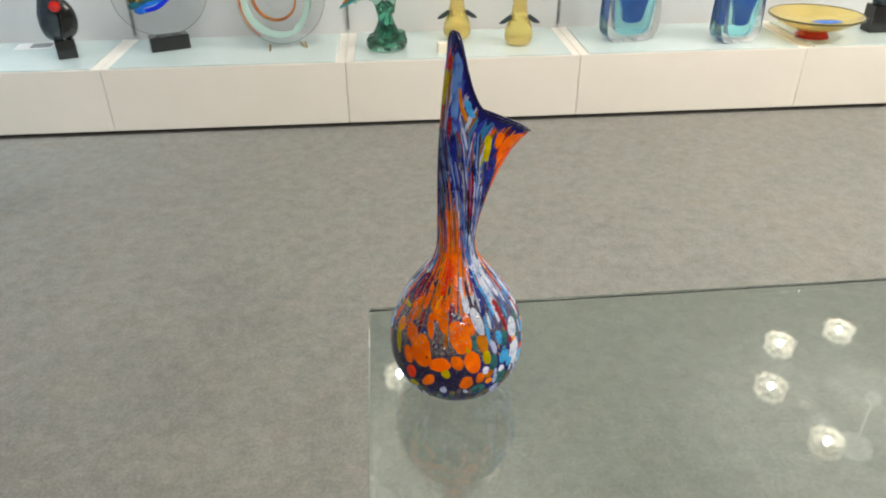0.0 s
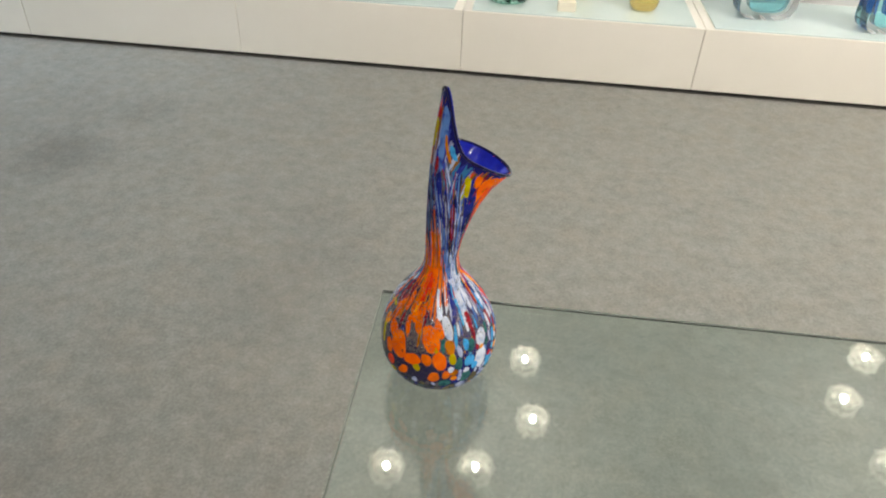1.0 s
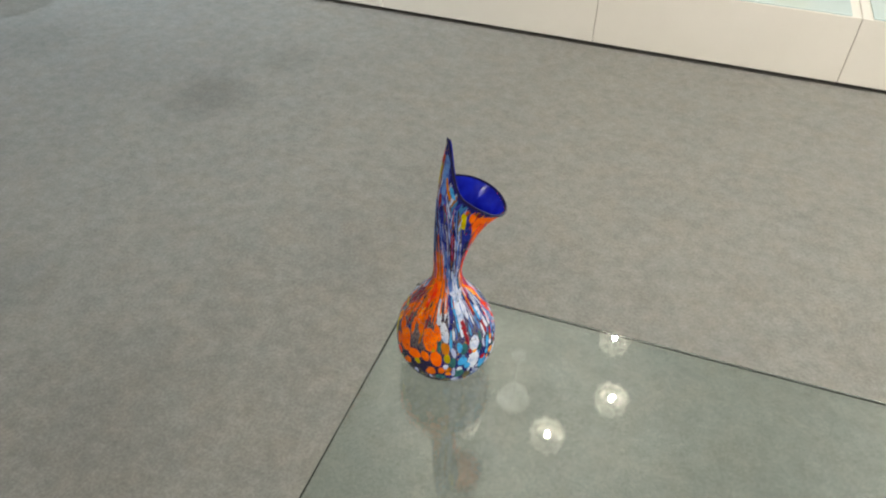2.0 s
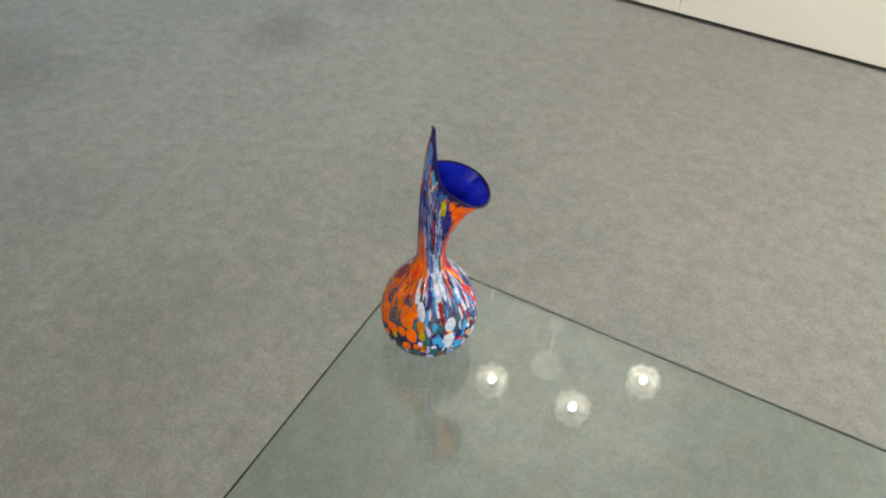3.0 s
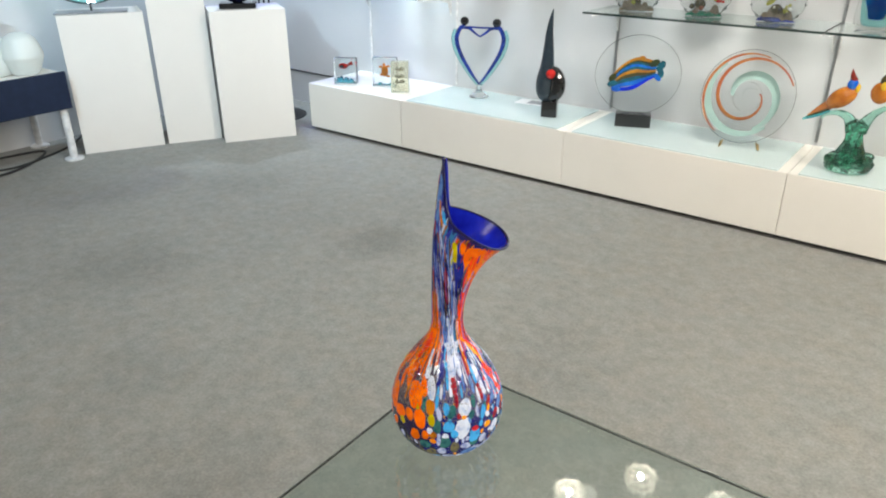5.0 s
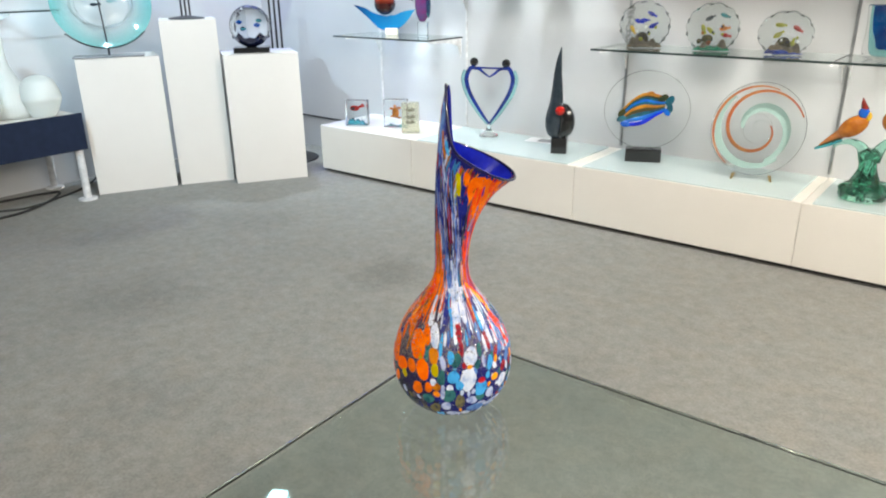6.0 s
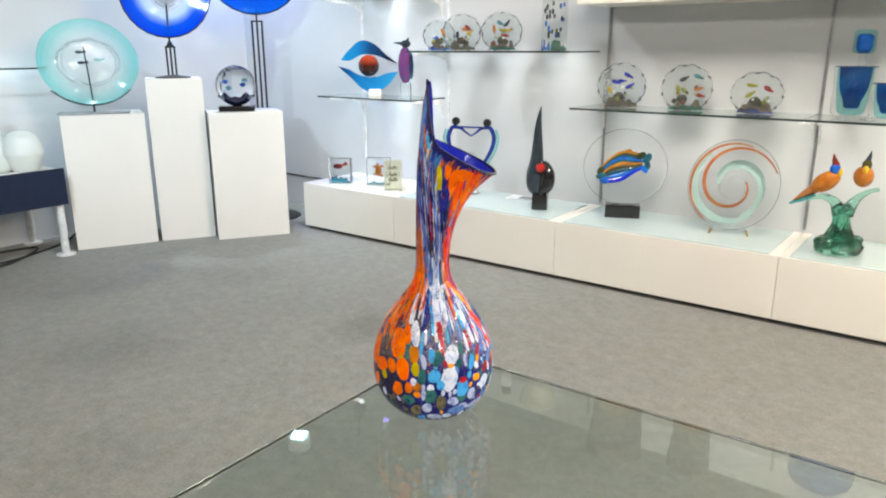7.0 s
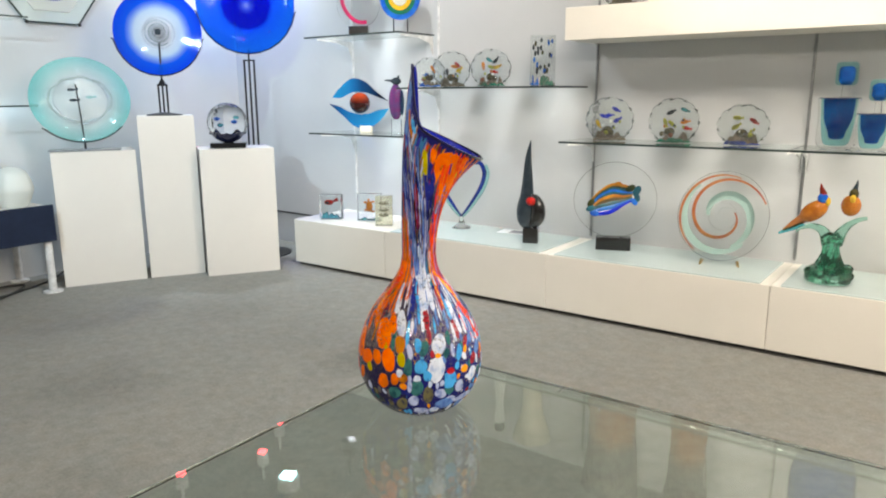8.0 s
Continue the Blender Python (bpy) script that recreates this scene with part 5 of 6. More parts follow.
# things on the west wall
ws = thing("wall_shelf", "clear green-edged glass shelf on the side wall", "shelf", (WALL_X, -1.75, 0.978), group="glass wall shelves")
part("glass_board", box((0.20, 1.4, 0.009), (0.101, 0, -0.0045), 0.0015), M_SHELF, ws).visible_shadow = False
part("front_edge", box((0.0025, 1.4, 0.009), (0.2035, 0, -0.0045)), M_EDGE, ws, "dark glass edge", False)
bm = slab([(0, -0.012), (0.19, -0.012), (0.19, -0.02), (0.05, -0.05), (0, -0.12)], -0.003, 0.003)
bmesh.ops.transform(bm, matrix=Matrix.Translation((0.0, 0.45, 0)), verts=bm.verts)
part("bracket", bm, M_WHITESTEEL, ws, "white steel bracket", False)
ws = thing("wall_shelf", "small clear glass shelf on the side wall", "shelf", (WALL_X, -1.75, 1.445), group="glass wall shelves")
part("glass_board", box((0.20, 1.4, 0.009), (0.101, 0, -0.0045), 0.0015), M_SHELF, ws).visible_shadow = False
part("front_edge", box((0.0025, 1.4, 0.009), (0.2035, 0, -0.0045)), M_EDGE, ws, "dark glass edge", False)
M_PALEAQUA = glass("pale_aqua_glass", (0.86, 0.95, 0.93), 0.1, 0.6)
hx = thing("wall_plate", "six-sided pale green glass plate hung on the wall", "wall plate", (WALL_X + 0.004, -0.83, 1.64), 90)
hexa = [(0.30 * math.cos(radians(60 * k)), 0.235 * math.sin(radians(60 * k))) for k in range(6)]
back = part("back", slab([(x, z) for x, z in hexa], -0.02, -0.002, 0.003), M_PALEAQUA, hx)
part("field", slab([(x * 0.68, z * 0.68) for x, z in hexa], -0.028, -0.021, 0.003), M_WHITEGLASS, back, "opal white glass field")
part("motif", slab(round_outline(0.13, 0.08, 0.0, 24), -0.036, -0.029, 0.002), M_COBALTDEEP, back, "cobalt glass motif")
for k in range(6):
    a, b = hexa[k], hexa[(k + 1) % 6]
    part("edge_rod", tube([(a[0], -0.022, a[1]), (b[0], -0.022, b[1])], 0.005, 8), M_EDGE, hx, "dark edge rod")
    part("clip", ellipsoid((0.011, 0.011, 0.011), (a[0], -0.026, a[1]), 12), M_BLACKSTEEL, hx, "black metal clip")

# ---------------------------------------------------------------- glass on the plinth


def mound(w, d, h, seed, z=0.0, y=0.0, lumps=7):
    """One lumpy bed of fused glass: a heap w wide, d deep and h high."""
    rnd = random.Random(seed)
    tops = [(rnd.uniform(-0.42, 0.42) * w, rnd.uniform(0.35, 1.0) * h, w * rnd.uniform(0.08, 0.16)) for _ in range(lumps)]
    bm = bmesh.new()
    nx, na = 40, 12
    rings = []
    for i in range(nx + 1):
        x = (i / nx - 0.5) * w
        top = max([0.25 * h] + [t * math.exp(-(((x - c) / s) ** 4)) for c, t, s in tops])
        end = math.sqrt(max(0.0, 1 - (2 * i / nx - 1) ** 8))
        top *= max(end, 0.08)
        rings.append([bm.verts.new((x, y + d / 2 * math.cos(math.pi * j / na) * max(end, 0.1), z + top * math.sin(math.pi * j / na) ** 0.7 + 0.0006)) for j in range(na + 1)])
    for a, b in zip(rings, rings[1:]):
        for j in range(na):
            bm.faces.new((a[j], a[j + 1], b[j + 1], b[j]))
        bm.faces.new((a[0], b[0], b[na], a[na]))
    bm.faces.new(rings[0])
    bm.faces.new(rings[-1][::-1])
    return bm


def cube_block(x, y, z, w, d, h, rz, label, mat):
    c = thing("glass_block", label, "glass ornament", (x, y, z), rz, "glass blocks")
    part("block", box((w, d, h), (0, 0, h / 2 + 0.0005), 0.004), mat, c)
    return c


M_PALEBLOCK = glass("pale_block_glass", (0.93, 0.96, 0.95))
M_OLIVEBLOCK = glass("olive_block_glass", (0.78, 0.77, 0.6), 0.04, 0.25)
c = cube_block(-2.555, 0.13, PLINTH_H, 0.135, 0.06, 0.152, 30, "clear glass block with dark red fish and blue reef", M_PALEBLOCK)
bm = ellipsoid((0.03, 0.008, 0.017), (-0.012, 0, 0.105), 14)
tube([(0.012, 0, 0.11), (0.045, 0, 0.125)], [0.004, 0.013], 8, bm, 0.4)
part("fish", bm, M_RED, c, "dark red glass fish")
part("fish_belly", ellipsoid((0.016, 0.01, 0.009), (-0.02, -0.002, 0.103), 10), M_SMOKE, c)
part("reef", mound(0.12, 0.03, 0.04, 3, 0.006), M_TEALGLASS, c, "teal glass reef")
c = cube_block(-2.325, 0.225, PLINTH_H, 0.145, 0.06, 0.165, 30, "clear glass block with orange turtle", M_PALEBLOCK)
bm = ellipsoid((0.021, 0.009, 0.032), (0.0, 0, 0.088), 16)
for dx, dz in ((-0.024, 0.112), (0.022, 0.116), (-0.02, 0.066), (0.02, 0.058)):
    ellipsoid((0.012, 0.004, 0.007), (dx, 0, dz), 8, bm=bm)
ellipsoid((0.008, 0.006, 0.01), (-0.004, 0, 0.125), 8, bm=bm)
part("turtle", bm, M_ORANGE, c, "orange glass turtle")
part("reef", mound(0.13, 0.03, 0.022, 4, 0.006), M_TEALGLASS, c, "teal glass reef")
c = cube_block(-2.145, 0.15, PLINTH_H, 0.10, 0.055, 0.175, 34, "olive-tinted glass block with dark inclusions", M_OLIVEBLOCK)
for dz in (0.13, 0.09, 0.06):
    part("inclusion", tube([(-0.028, 0, dz), (-0.016, 0, dz + 0.005), (-0.004, 0, dz - 0.003), (0.01, 0, dz + 0.005), (0.026, 0, dz)], [0.004, 0.011, 0.007, 0.012, 0.005], 10, None, 0.6), M_OLIVE, c)

# heart of two slender figures
h = thing("heart_sculpture", "blue and clear glass heart sculpture of two bowing figures", "sculpture", (-1.70, 0.30, GLASS_TOP), 25)
bm = bmesh.new()
for s, hx_, hz_ in ((-1, -0.085, 0.405), (1, 0.09, 0.398)):
    path = smooth_path([(0.0, 0, 0.07), (s * 0.045, 0, 0.13), (s * 0.105, 0, 0.23), (s * 0.128, 0, 0.31), (s * 0.11, 0, 0.365), (s * 0.078, 0, 0.378)], 6)
    rad = [0.005 + 0.006 * math.sin(math.pi * min(1, k / len(path) * 1.1)) + 0.013 * max(0.0, k / len(path) - 0.45) for k in range(len(path))]
    tube([tuple(p) for p in path], rad, 10, bm)
    path = smooth_path([(s * 0.105, 0, 0.372), (s * 0.06, 0, 0.367), (s * 0.03, 0, 0.345), (0.0, 0, 0.325)], 6)
    tube([tuple(p) for p in path], [0.010 - 0.006 * k / len(path) for k in range(len(path))], 8, bm)
path = [(-0.085, 0, 0.375), (0, 0, 0.372), (0.09, 0, 0.372)]
tube(path, 0.005, 8, bm)
part("heart", bm, M_NAVYGLASS, h, "deep blue glass figures")
bm = bmesh.new()
for s in (-1, 1):
    path = smooth_path([(s * 0.008, 0, 0.07), (s * 0.06, 0, 0.13), (s * 0.125, 0, 0.23), (s * 0.148, 0, 0.31), (s * 0.135, 0, 0.36)], 6)
    tube([tuple(p) for p in path], 0.010, 10, bm)
part("casing", bm, M_AQUA, h, "clear aqua glass casing")
for x, z in ((-0.085, 0.405), (0.09, 0.398)):
    part("knob", ellipsoid((0.024, 0.022, 0.023), (x, 0, z), 20), M_BLACK, h, "black glass ball")
part("base", lathe(smooth_path([(0, 0.0), (0.05, 0.002), (0.046, 0.012), (0.022, 0.03), (0.012, 0.055), (0.008, 0.078), (0, 0.08)], 5), 32), M_CLEAR, h, "clear glass base")

# printed card
cd = thing("card", "small white card with grey picture lying on plinth", "card", (-1.40, 0.37, GLASS_TOP), 8)
part("sheet", box((0.16, 0.11, 0.0012), (0, 0, 0.0008)), M_PAPER, cd, smooth=False)
part("picture", box((0.09, 0.075, 0.0006), (0.03, 0, 0.0018)), M_GREYPRINT, cd, "grey printed picture", False)

# horn with red ball
h = thing("horn_sculpture", "smoky glass horn with red ball on black block", "sculpture", (-1.185, 0.18, GLASS_TOP), 22)
part("block", box((0.078, 0.07, 0.078), (0, 0, 0.0395), 0.003), M_BLACK, h, "black base block")
path = smooth_path([(-0.01, 0, 0.078, 0.022), (-0.028, 0, 0.115, 0.042), (-0.03, 0, 0.175, 0.045), (-0.024, 0, 0.25, 0.034), (-0.022, 0, 0.33, 0.026), (-0.022, 0, 0.40, 0.019), (-0.018, 0, 0.46, 0.012), (-0.010, 0, 0.517, 0.002)], 7)
part("horn", tube([tuple(p[:3]) for p in path], [max(p[3], 0.0015) for p in path], 24, None, 0.7), M_SMOKE, h)
path = smooth_path([(0.005, -0.01, 0.085, 0.02), (0.030, -0.012, 0.125, 0.036), (0.034, -0.012, 0.18, 0.036), (0.018, -0.012, 0.225, 0.026), (0.0, -0.01, 0.245, 0.008)], 6)
part("curl", tube([tuple(p[:3]) for p in path], [p[3] for p in path], 24, None, 0.9), M_BLACK, h)
part("ball", ellipsoid((0.024, 0.024, 0.023), (0.0, -0.034, 0.216), 24), M_RED, h, "red glass ball")

# round plate with coloured twist
p = thing("glass_disc", "clear glass disc with coloured twisted motif on black base", "glass disc", (-0.775, 0.26, GLASS_TOP), 23)
part("base", box((0.165, 0.07, 0.062), (0, 0, 0.0315), 0.003), M_BLACK, p, "black base block")
part("disc", slab(round_outline(0.195, 0.182, 0.243, 72), -0.008, 0.008, 0.004), M_CLEAR, p)
part("rim", hoop(0.195, 0.182, 0.243, 0.0012), M_RIM, p, "grey glass rim")
cols = (M_OCHRE, M_DEEPOLIVE, M_PETROL, M_SOMMBLUE, M_PETROL, M_OCHRE, M_OLIVE, M_PETROL, M_SOMMBLUE, M_COBALTDEEP)
for k, mat in enumerate(cols):
    s = 1 - 2 * k / 9
    bow = 0.02 * (1 - s * s)
    path = smooth_path([(-0.112, -0.0115, 0.205 + 0.03 * s), (-0.072, -0.0115, 0.226 + 0.052 * s + bow), (-0.016, -0.0115, 0.25 + 0.064 * s + bow), (0.04, -0.0115, 0.268 + 0.044 * s), (0.08, -0.0115, 0.272 + 0.028 * s)], 6)
    wide = [0.0055 + 0.0045 * math.sin(math.pi * i / (len(path) - 1)) for i in range(len(path))]
    part("band", tube([tuple(q) for q in path], wide, 10, None, 0.28), mat, p)
for x, z, turn_, mat, r in ((-0.112, 0.228, 50, M_DEEPOLIVE, 0.02), (-0.112, 0.2, 20, M_PETROL, 0.021), (-0.094, 0.176, -10, M_SOMMBLUE, 0.02), (0.07, 0.302, 30, M_DEEPOLIVE, 0.022), (0.1, 0.29, 60, M_PETROL, 0.024), (0.102, 0.258, 100, M_PETROL, 0.02), (0.09, 0.238, 130, M_SOMMBLUE, 0.018), (0.012, 0.322, 10, M_OCHRE, 0.015)):
    tip = Matrix.Translation((x, -0.0125, z)) @ Matrix.Rotation(radians(-turn_), 4, "Y")
    part("end_lobe", ellipsoid((r * 1.15, 0.004, r * 0.72), (0, 0, 0), 18, tip), mat, p)

# spiral plate on gilt easel
p = thing("spiral_plate", "clear glass plate with orange and mint spiral on easel", "glass plate", (-0.265, 0.24, GLASS_TOP), 14)
TILT_BACK = pose(0, 0, 0.215, -9, 12, 0)
part("plate", dish_mesh(0.187, 0.197, 0.02, 0.007, 0.3), M_RIPPLED, p).matrix_basis = TILT_BACK
part("rim", hoop(0.187, 0.197, 0, 0.0014), M_RIM, p, "grey glass rim").matrix_basis = TILT_BACK


def spiral(r0, r1, a0, a1, wide, n=60):
    """A flat ribbon wound in the plate's plane."""
    bm = bmesh.new()
    last = None
    for k in range(n + 1):
        u = k / n
        a, r = radians(a0 + (a1 - a0) * u), r0 + (r1 - r0) * u
        w = wide * (0.35 + 0.65 * math.sin(math.pi * min(max(u, 0.03), 0.97)))
        lift = 0.020 * max(0, 1 - (r / 0.187) ** 2) - (0.008 if wide < 0.007 else 0.005)
        row = [bm.verts.new((q * math.cos(a), y + lift, q * math.sin(a) * 1.05)) for q, y in ((r - w, 0), (r + w, 0), (r + w, 0.0035), (r - w, 0.0035))]
        if last:
            for i in range(4):
                bm.faces.new((last[i], last[(i + 1) % 4], row[(i + 1) % 4], row[i]))
        else:
            bm.faces.new(row)
        last = row
    bm.faces.new(last[::-1])
    return bm


M_MINT = glass("mint_glass", (0.62, 0.86, 0.8), 0.05, 0.45)
M_RUST = gloss("rust_glass", (0.46, 0.19, 0.06), 0.08, 0.0, (0.36, 0.07, 0.03), 12)
for mat, r0, r1, a0, a1, w in ((M_RUST, 0.05, 0.178, 30, -330, 0.0076), (M_RUST, 0.170, 0.180, 80, 245, 0.0055), (M_MINT, 0.06, 0.135, 190, -60, 0.019), (M_MINT, 0.165, 0.146, 140, 320, 0.015)):
    part("spiral_band", spiral(r0, r1, a0, a1, w), mat, p).matrix_basis = TILT_BACK
part("spiral_band", spiral(0.014, 0.05, 200, 30, 0.004), M_PALEBLOCK, p).matrix_basis = TILT_BACK
for s in (-1, 1):
    part("easel_leg", tube([(s * 0.075, -0.052, 0.030), (s * 0.08, -0.058, 0.005), (s * 0.075, -0.03, 0.004), (s * 0.07, 0.05, 0.004)], 0.0035, 8), M_BRASS, p, "gilt wire easel leg")

# two birds on a green branch
b = thing("bird_sculpture", "two amber glass birds on green glass branch", "sculpture", (0.178, 0.17, GLASS_TOP), 10)
bm = bmesh.new()
path = smooth_path([(0.0, 0, 0.004, 0.082), (0.0, 0, 0.03, 0.088), (0.004, 0, 0.06, 0.058), (0.002, 0, 0.10, 0.034), (-0.004, 0, 0.14, 0.03), (0.0, 0, 0.175, 0.036), (0.004, 0, 0.20, 0.02)], 5)
tube([tuple(q[:3]) for q in path], [q[3] for q in path], 20, bm)
for pts in ([(-0.01, 0, 0.16, 0.03), (-0.035, 0, 0.205, 0.019), (-0.075, 0, 0.222, 0.012), (-0.115, 0, 0.212, 0.007), (-0.13, 0, 0.195, 0.005)], [(0.01, 0, 0.16, 0.03), (0.03, 0, 0.205, 0.02), (0.055, 0, 0.238, 0.013), (0.085, 0, 0.258, 0.009), (0.112, 0, 0.266, 0.007)]):
    path = smooth_path(pts, 6)
    tube([tuple(q[:3]) for q in path], [q[3] for q in path], 14, bm)
for k in range(9):
    a = k * 2.4
    ellipsoid((0.03, 0.022, 0.02), (0.062 * math.cos(a), 0.055 * math.sin(a), 0.03 + 0.012 * (k % 3)), 12, bm=bm)
for k in range(6):
    a = k * 1.05 + 0.3
    path = smooth_path([(0.062 * math.cos(a), 0.054 * math.sin(a), 0.02, 0.02), (0.044 * math.cos(a + 0.4), 0.04 * math.sin(a + 0.4), 0.06, 0.016), (0.026 * math.cos(a + 0.9), 0.024 * math.sin(a + 0.9), 0.11, 0.011), (0.022 * math.cos(a + 1.4), 0.02 * math.sin(a + 1.4), 0.165, 0.008)], 5)
    tube([tuple(q[:3]) for q in path], [q[3] for q in path], 12, bm)
part("branch", bm, M_GREEN, b, "bubbled bottle-green glass branch")
bm = ellipsoid((0.058, 0.032, 0.036), (-0.075, -0.005, 0.283), 20, Matrix.Translation((-0.075, -0.005, 0.283)) @ Matrix.Rotation(radians(-38), 4, "Y") @ Matrix.Translation((0.075, 0.005, -0.283)))
bird = part("bird_body", bm, M_AMBER, b, "amber glass bird body")
part("bird_head", ellipsoid((0.020, 0.019, 0.022), (-0.048, -0.01, 0.336), 16), M_SOMMBLUE, bird, "cobalt glass head")
part("crest", tube([(-0.046, -0.008, 0.35), (-0.055, -0.006, 0.372), (-0.06, -0.005, 0.394)], [0.015, 0.009, 0.0015], 10), M_DARKRED, bird, "dark red glass crest")
part("beak", ellipsoid((0.011, 0.012, 0.018), (-0.030, -0.014, 0.325), 12), M_GOLD, bird, "yellow glass beak")
part("tail", tube([(-0.11, -0.004, 0.252), (-0.145, -0.002, 0.226), (-0.18, 0, 0.198)], [0.02, 0.013, 0.004], 10, None, 0.5), M_RUST, bird, "rust glass tail")
part("tail_feather", tube([(-0.11, -0.004, 0.235), (-0.15, -0.002, 0.208), (-0.195, 0, 0.183)], [0.014, 0.012, 0.004], 10, None, 0.5), M_TEALGLASS, bird, "teal glass tail feather")
bird = part("bird_body", ellipsoid((0.036, 0.034, 0.042), (0.052, 0.0, 0.312), 20), M_AMBER, b, "amber glass bird body")
part("bird_head", ellipsoid((0.018, 0.018, 0.022), (0.057, -0.004, 0.358), 16), M_OLIVE, bird, "dark olive glass head")
part("crest", tube([(0.058, 0, 0.37), (0.064, 0, 0.395), (0.066, 0, 0.413)], [0.012, 0.006, 0.0015], 10), M_SMOKE, bird, "dark glass crest")
part("beak", ellipsoid((0.011, 0.013, 0.016), (0.054, -0.028, 0.342), 12), M_GOLD, bird, "yellow glass beak")

# cream price block
c = thing("cream_block", "small cream plaster block at the plinth edge", "block", (0.43, 0.075, GLASS_TOP), 4)
part("block", box((0.075, 0.04, 0.042), (0, 0, 0.0215), 0.003), M_CREAM, c)


# amber and yellow figures
def honey_figure(x, y, tall, dark, label):
    f = thing("bird_figure", label, "sculpture", (x, y, GLASS_TOP), 0, "honey glass figures")
    part("body", lathe(smooth_path([(0, 0.0), (0.045, 0.003), (0.062, 0.03), (0.058, 0.07), (0.036, 0.13), (0.03, 0.2), (0.04, 0.28), (0.03, tall - 0.03), (0, tall)], 5), 32), M_YELLOW, f)
    for s in (-1, 1):
        part("wing", tube([(s * 0.036, -0.01, 0.12), (s * 0.07, -0.012, 0.10), (s * 0.088, -0.012, 0.092)], [0.012, 0.010, 0.004], 10, None, 0.6), dark, f, "dark glass wing")
    return f


honey_figure(0.498, 0.30, 0.36, M_SMOKE, "pale honey glass bird figure with dark wings")
honey_figure(0.760, 0.18, 0.36, M_SMOKE, "yellow honey glass bird figure with black wings")


def sommerso(x, y, z, w, h, d, label, rz=0.0, core=0.6, wall=None, heart=None):
    """Thick-walled cased vase: sapphire core in aqua in clear."""
    v = thing("cased_vase", label, "vase", (x, y, z), rz, "cased vases")

    def body(top, waist, foot, base, rim):
        side = smooth_path([(top, rim), (waist, rim * 0.6), (foot, base + h * 0.16), (foot * 0.8, base + h * 0.03), (foot * 0.35, base), (0.0, base)], 5)
        right = [(float(a) * w, float(c)) for a, c in side]
        return [(-a, c) for a, c in right] + [(a, c) for a, c in reversed(right[:-1])]

    casing = part("casing", slab(body(1.0, 0.93, 0.96, 0.0, h), -d, d, 0.006), M_CLEAR, v, "clear glass casing")
    part("middle", slab(body(0.86, 0.8, 0.68, h * 0.07, h * 0.995), -d * 0.7, d * 0.7, 0.005), wall or M_AQUAIN, casing, "aqua glass layer")
    part("core", slab(body(core * 1.15, core, core * 0.66, h * 0.2, h * 0.992), -d * 0.45, d * 0.45, 0.005), heart or M_AZURECORE, casing, "sapphire glass core")
    part("lip", box((w * 1.94, d * 1.8, 0.004), (0, 0, h + 0.001), 0.0015), M_RIMBLUE, casing, "dark ground lip")
    return v


M_AZURECORE = gloss("azure_core_glass", (0.0, 0.2, 0.72), 0.05, 0.0, (0.0, 0.09, 0.52), 14)
M_RIMBLUE = gloss("dark_ground_rim", (0.02, 0.06, 0.14), 0.12)
M_AQUAIN = glass("aqua_layer_glass", (0.42, 0.88, 0.9), 0.02)
M_AQUABRIGHT = glass("bright_aqua_glass", (0.4, 0.88, 0.97), 0.02, 0.03)
M_AZUREBRIGHT = glass("bright_azure_glass", (0.0, 0.24, 0.95), 0.03, 0.85)
sommerso(1.26, 0.2, GLASS_TOP, 0.125, 0.40, 0.05, "large cased glass vase, blue core in clear glass", 6, 0.66, M_AQUABRIGHT, M_AZUREBRIGHT)
sommerso(1.72, 0.13, GLASS_TOP, 0.10, 0.36, 0.05, "small cased glass vase, blue core in clear glass", 10, 0.66, M_AQUABRIGHT, M_AZUREBRIGHT)

bw = thing("glass_bowl", "wide amber glass bowl on red foot with blue streak", "bowl", (2.10, 0.16, GLASS_TOP))
part("bowl", lathe(smooth_path([(0, 0.028), (0.06, 0.03), (0.13, 0.052), (0.195, 0.088), (0.2, 0.094), (0.192, 0.095), (0.13, 0.06), (0.06, 0.038), (0, 0.036)], 5), 56), M_YELLOW, bw)
part("foot", lathe([(0, 0), (0.075, 0.0), (0.07, 0.012), (0.05, 0.03), (0, 0.03)], 32), M_RED, bw, "red glass foot")
part("rim", tube([(0.2 * math.cos(k * math.pi / 24), 0.2 * math.sin(k * math.pi / 24), 0.095) for k in range(49)], 0.004, 8), M_OLIVE, bw, "dark glass rim")
part("streak", ellipsoid((0.07, 0.035, 0.004), (0.06, 0.0, 0.062), 16), M_SOMMBLUE, bw, "blue glass streak")
bk = thing("base_block", "square black base block of a glass sculpture", "base", (2.43, 0.21, GLASS_TOP))
part("block", box((0.10, 0.08, 0.12), (0, 0, 0.0605), 0.003), M_BLACK, bk)
part("sculpture", lathe(smooth_path([(0, 0.121), (0.04, 0.122), (0.06, 0.2), (0.05, 0.3), (0, 0.36)], 5), 24), M_SMOKE, bk, "smoky glass drop")


# ---------------------------------------------------------------- glass on the shelves
M_RUST2 = gloss("brick_red_glass", (0.3, 0.07, 0.02), 0.1)


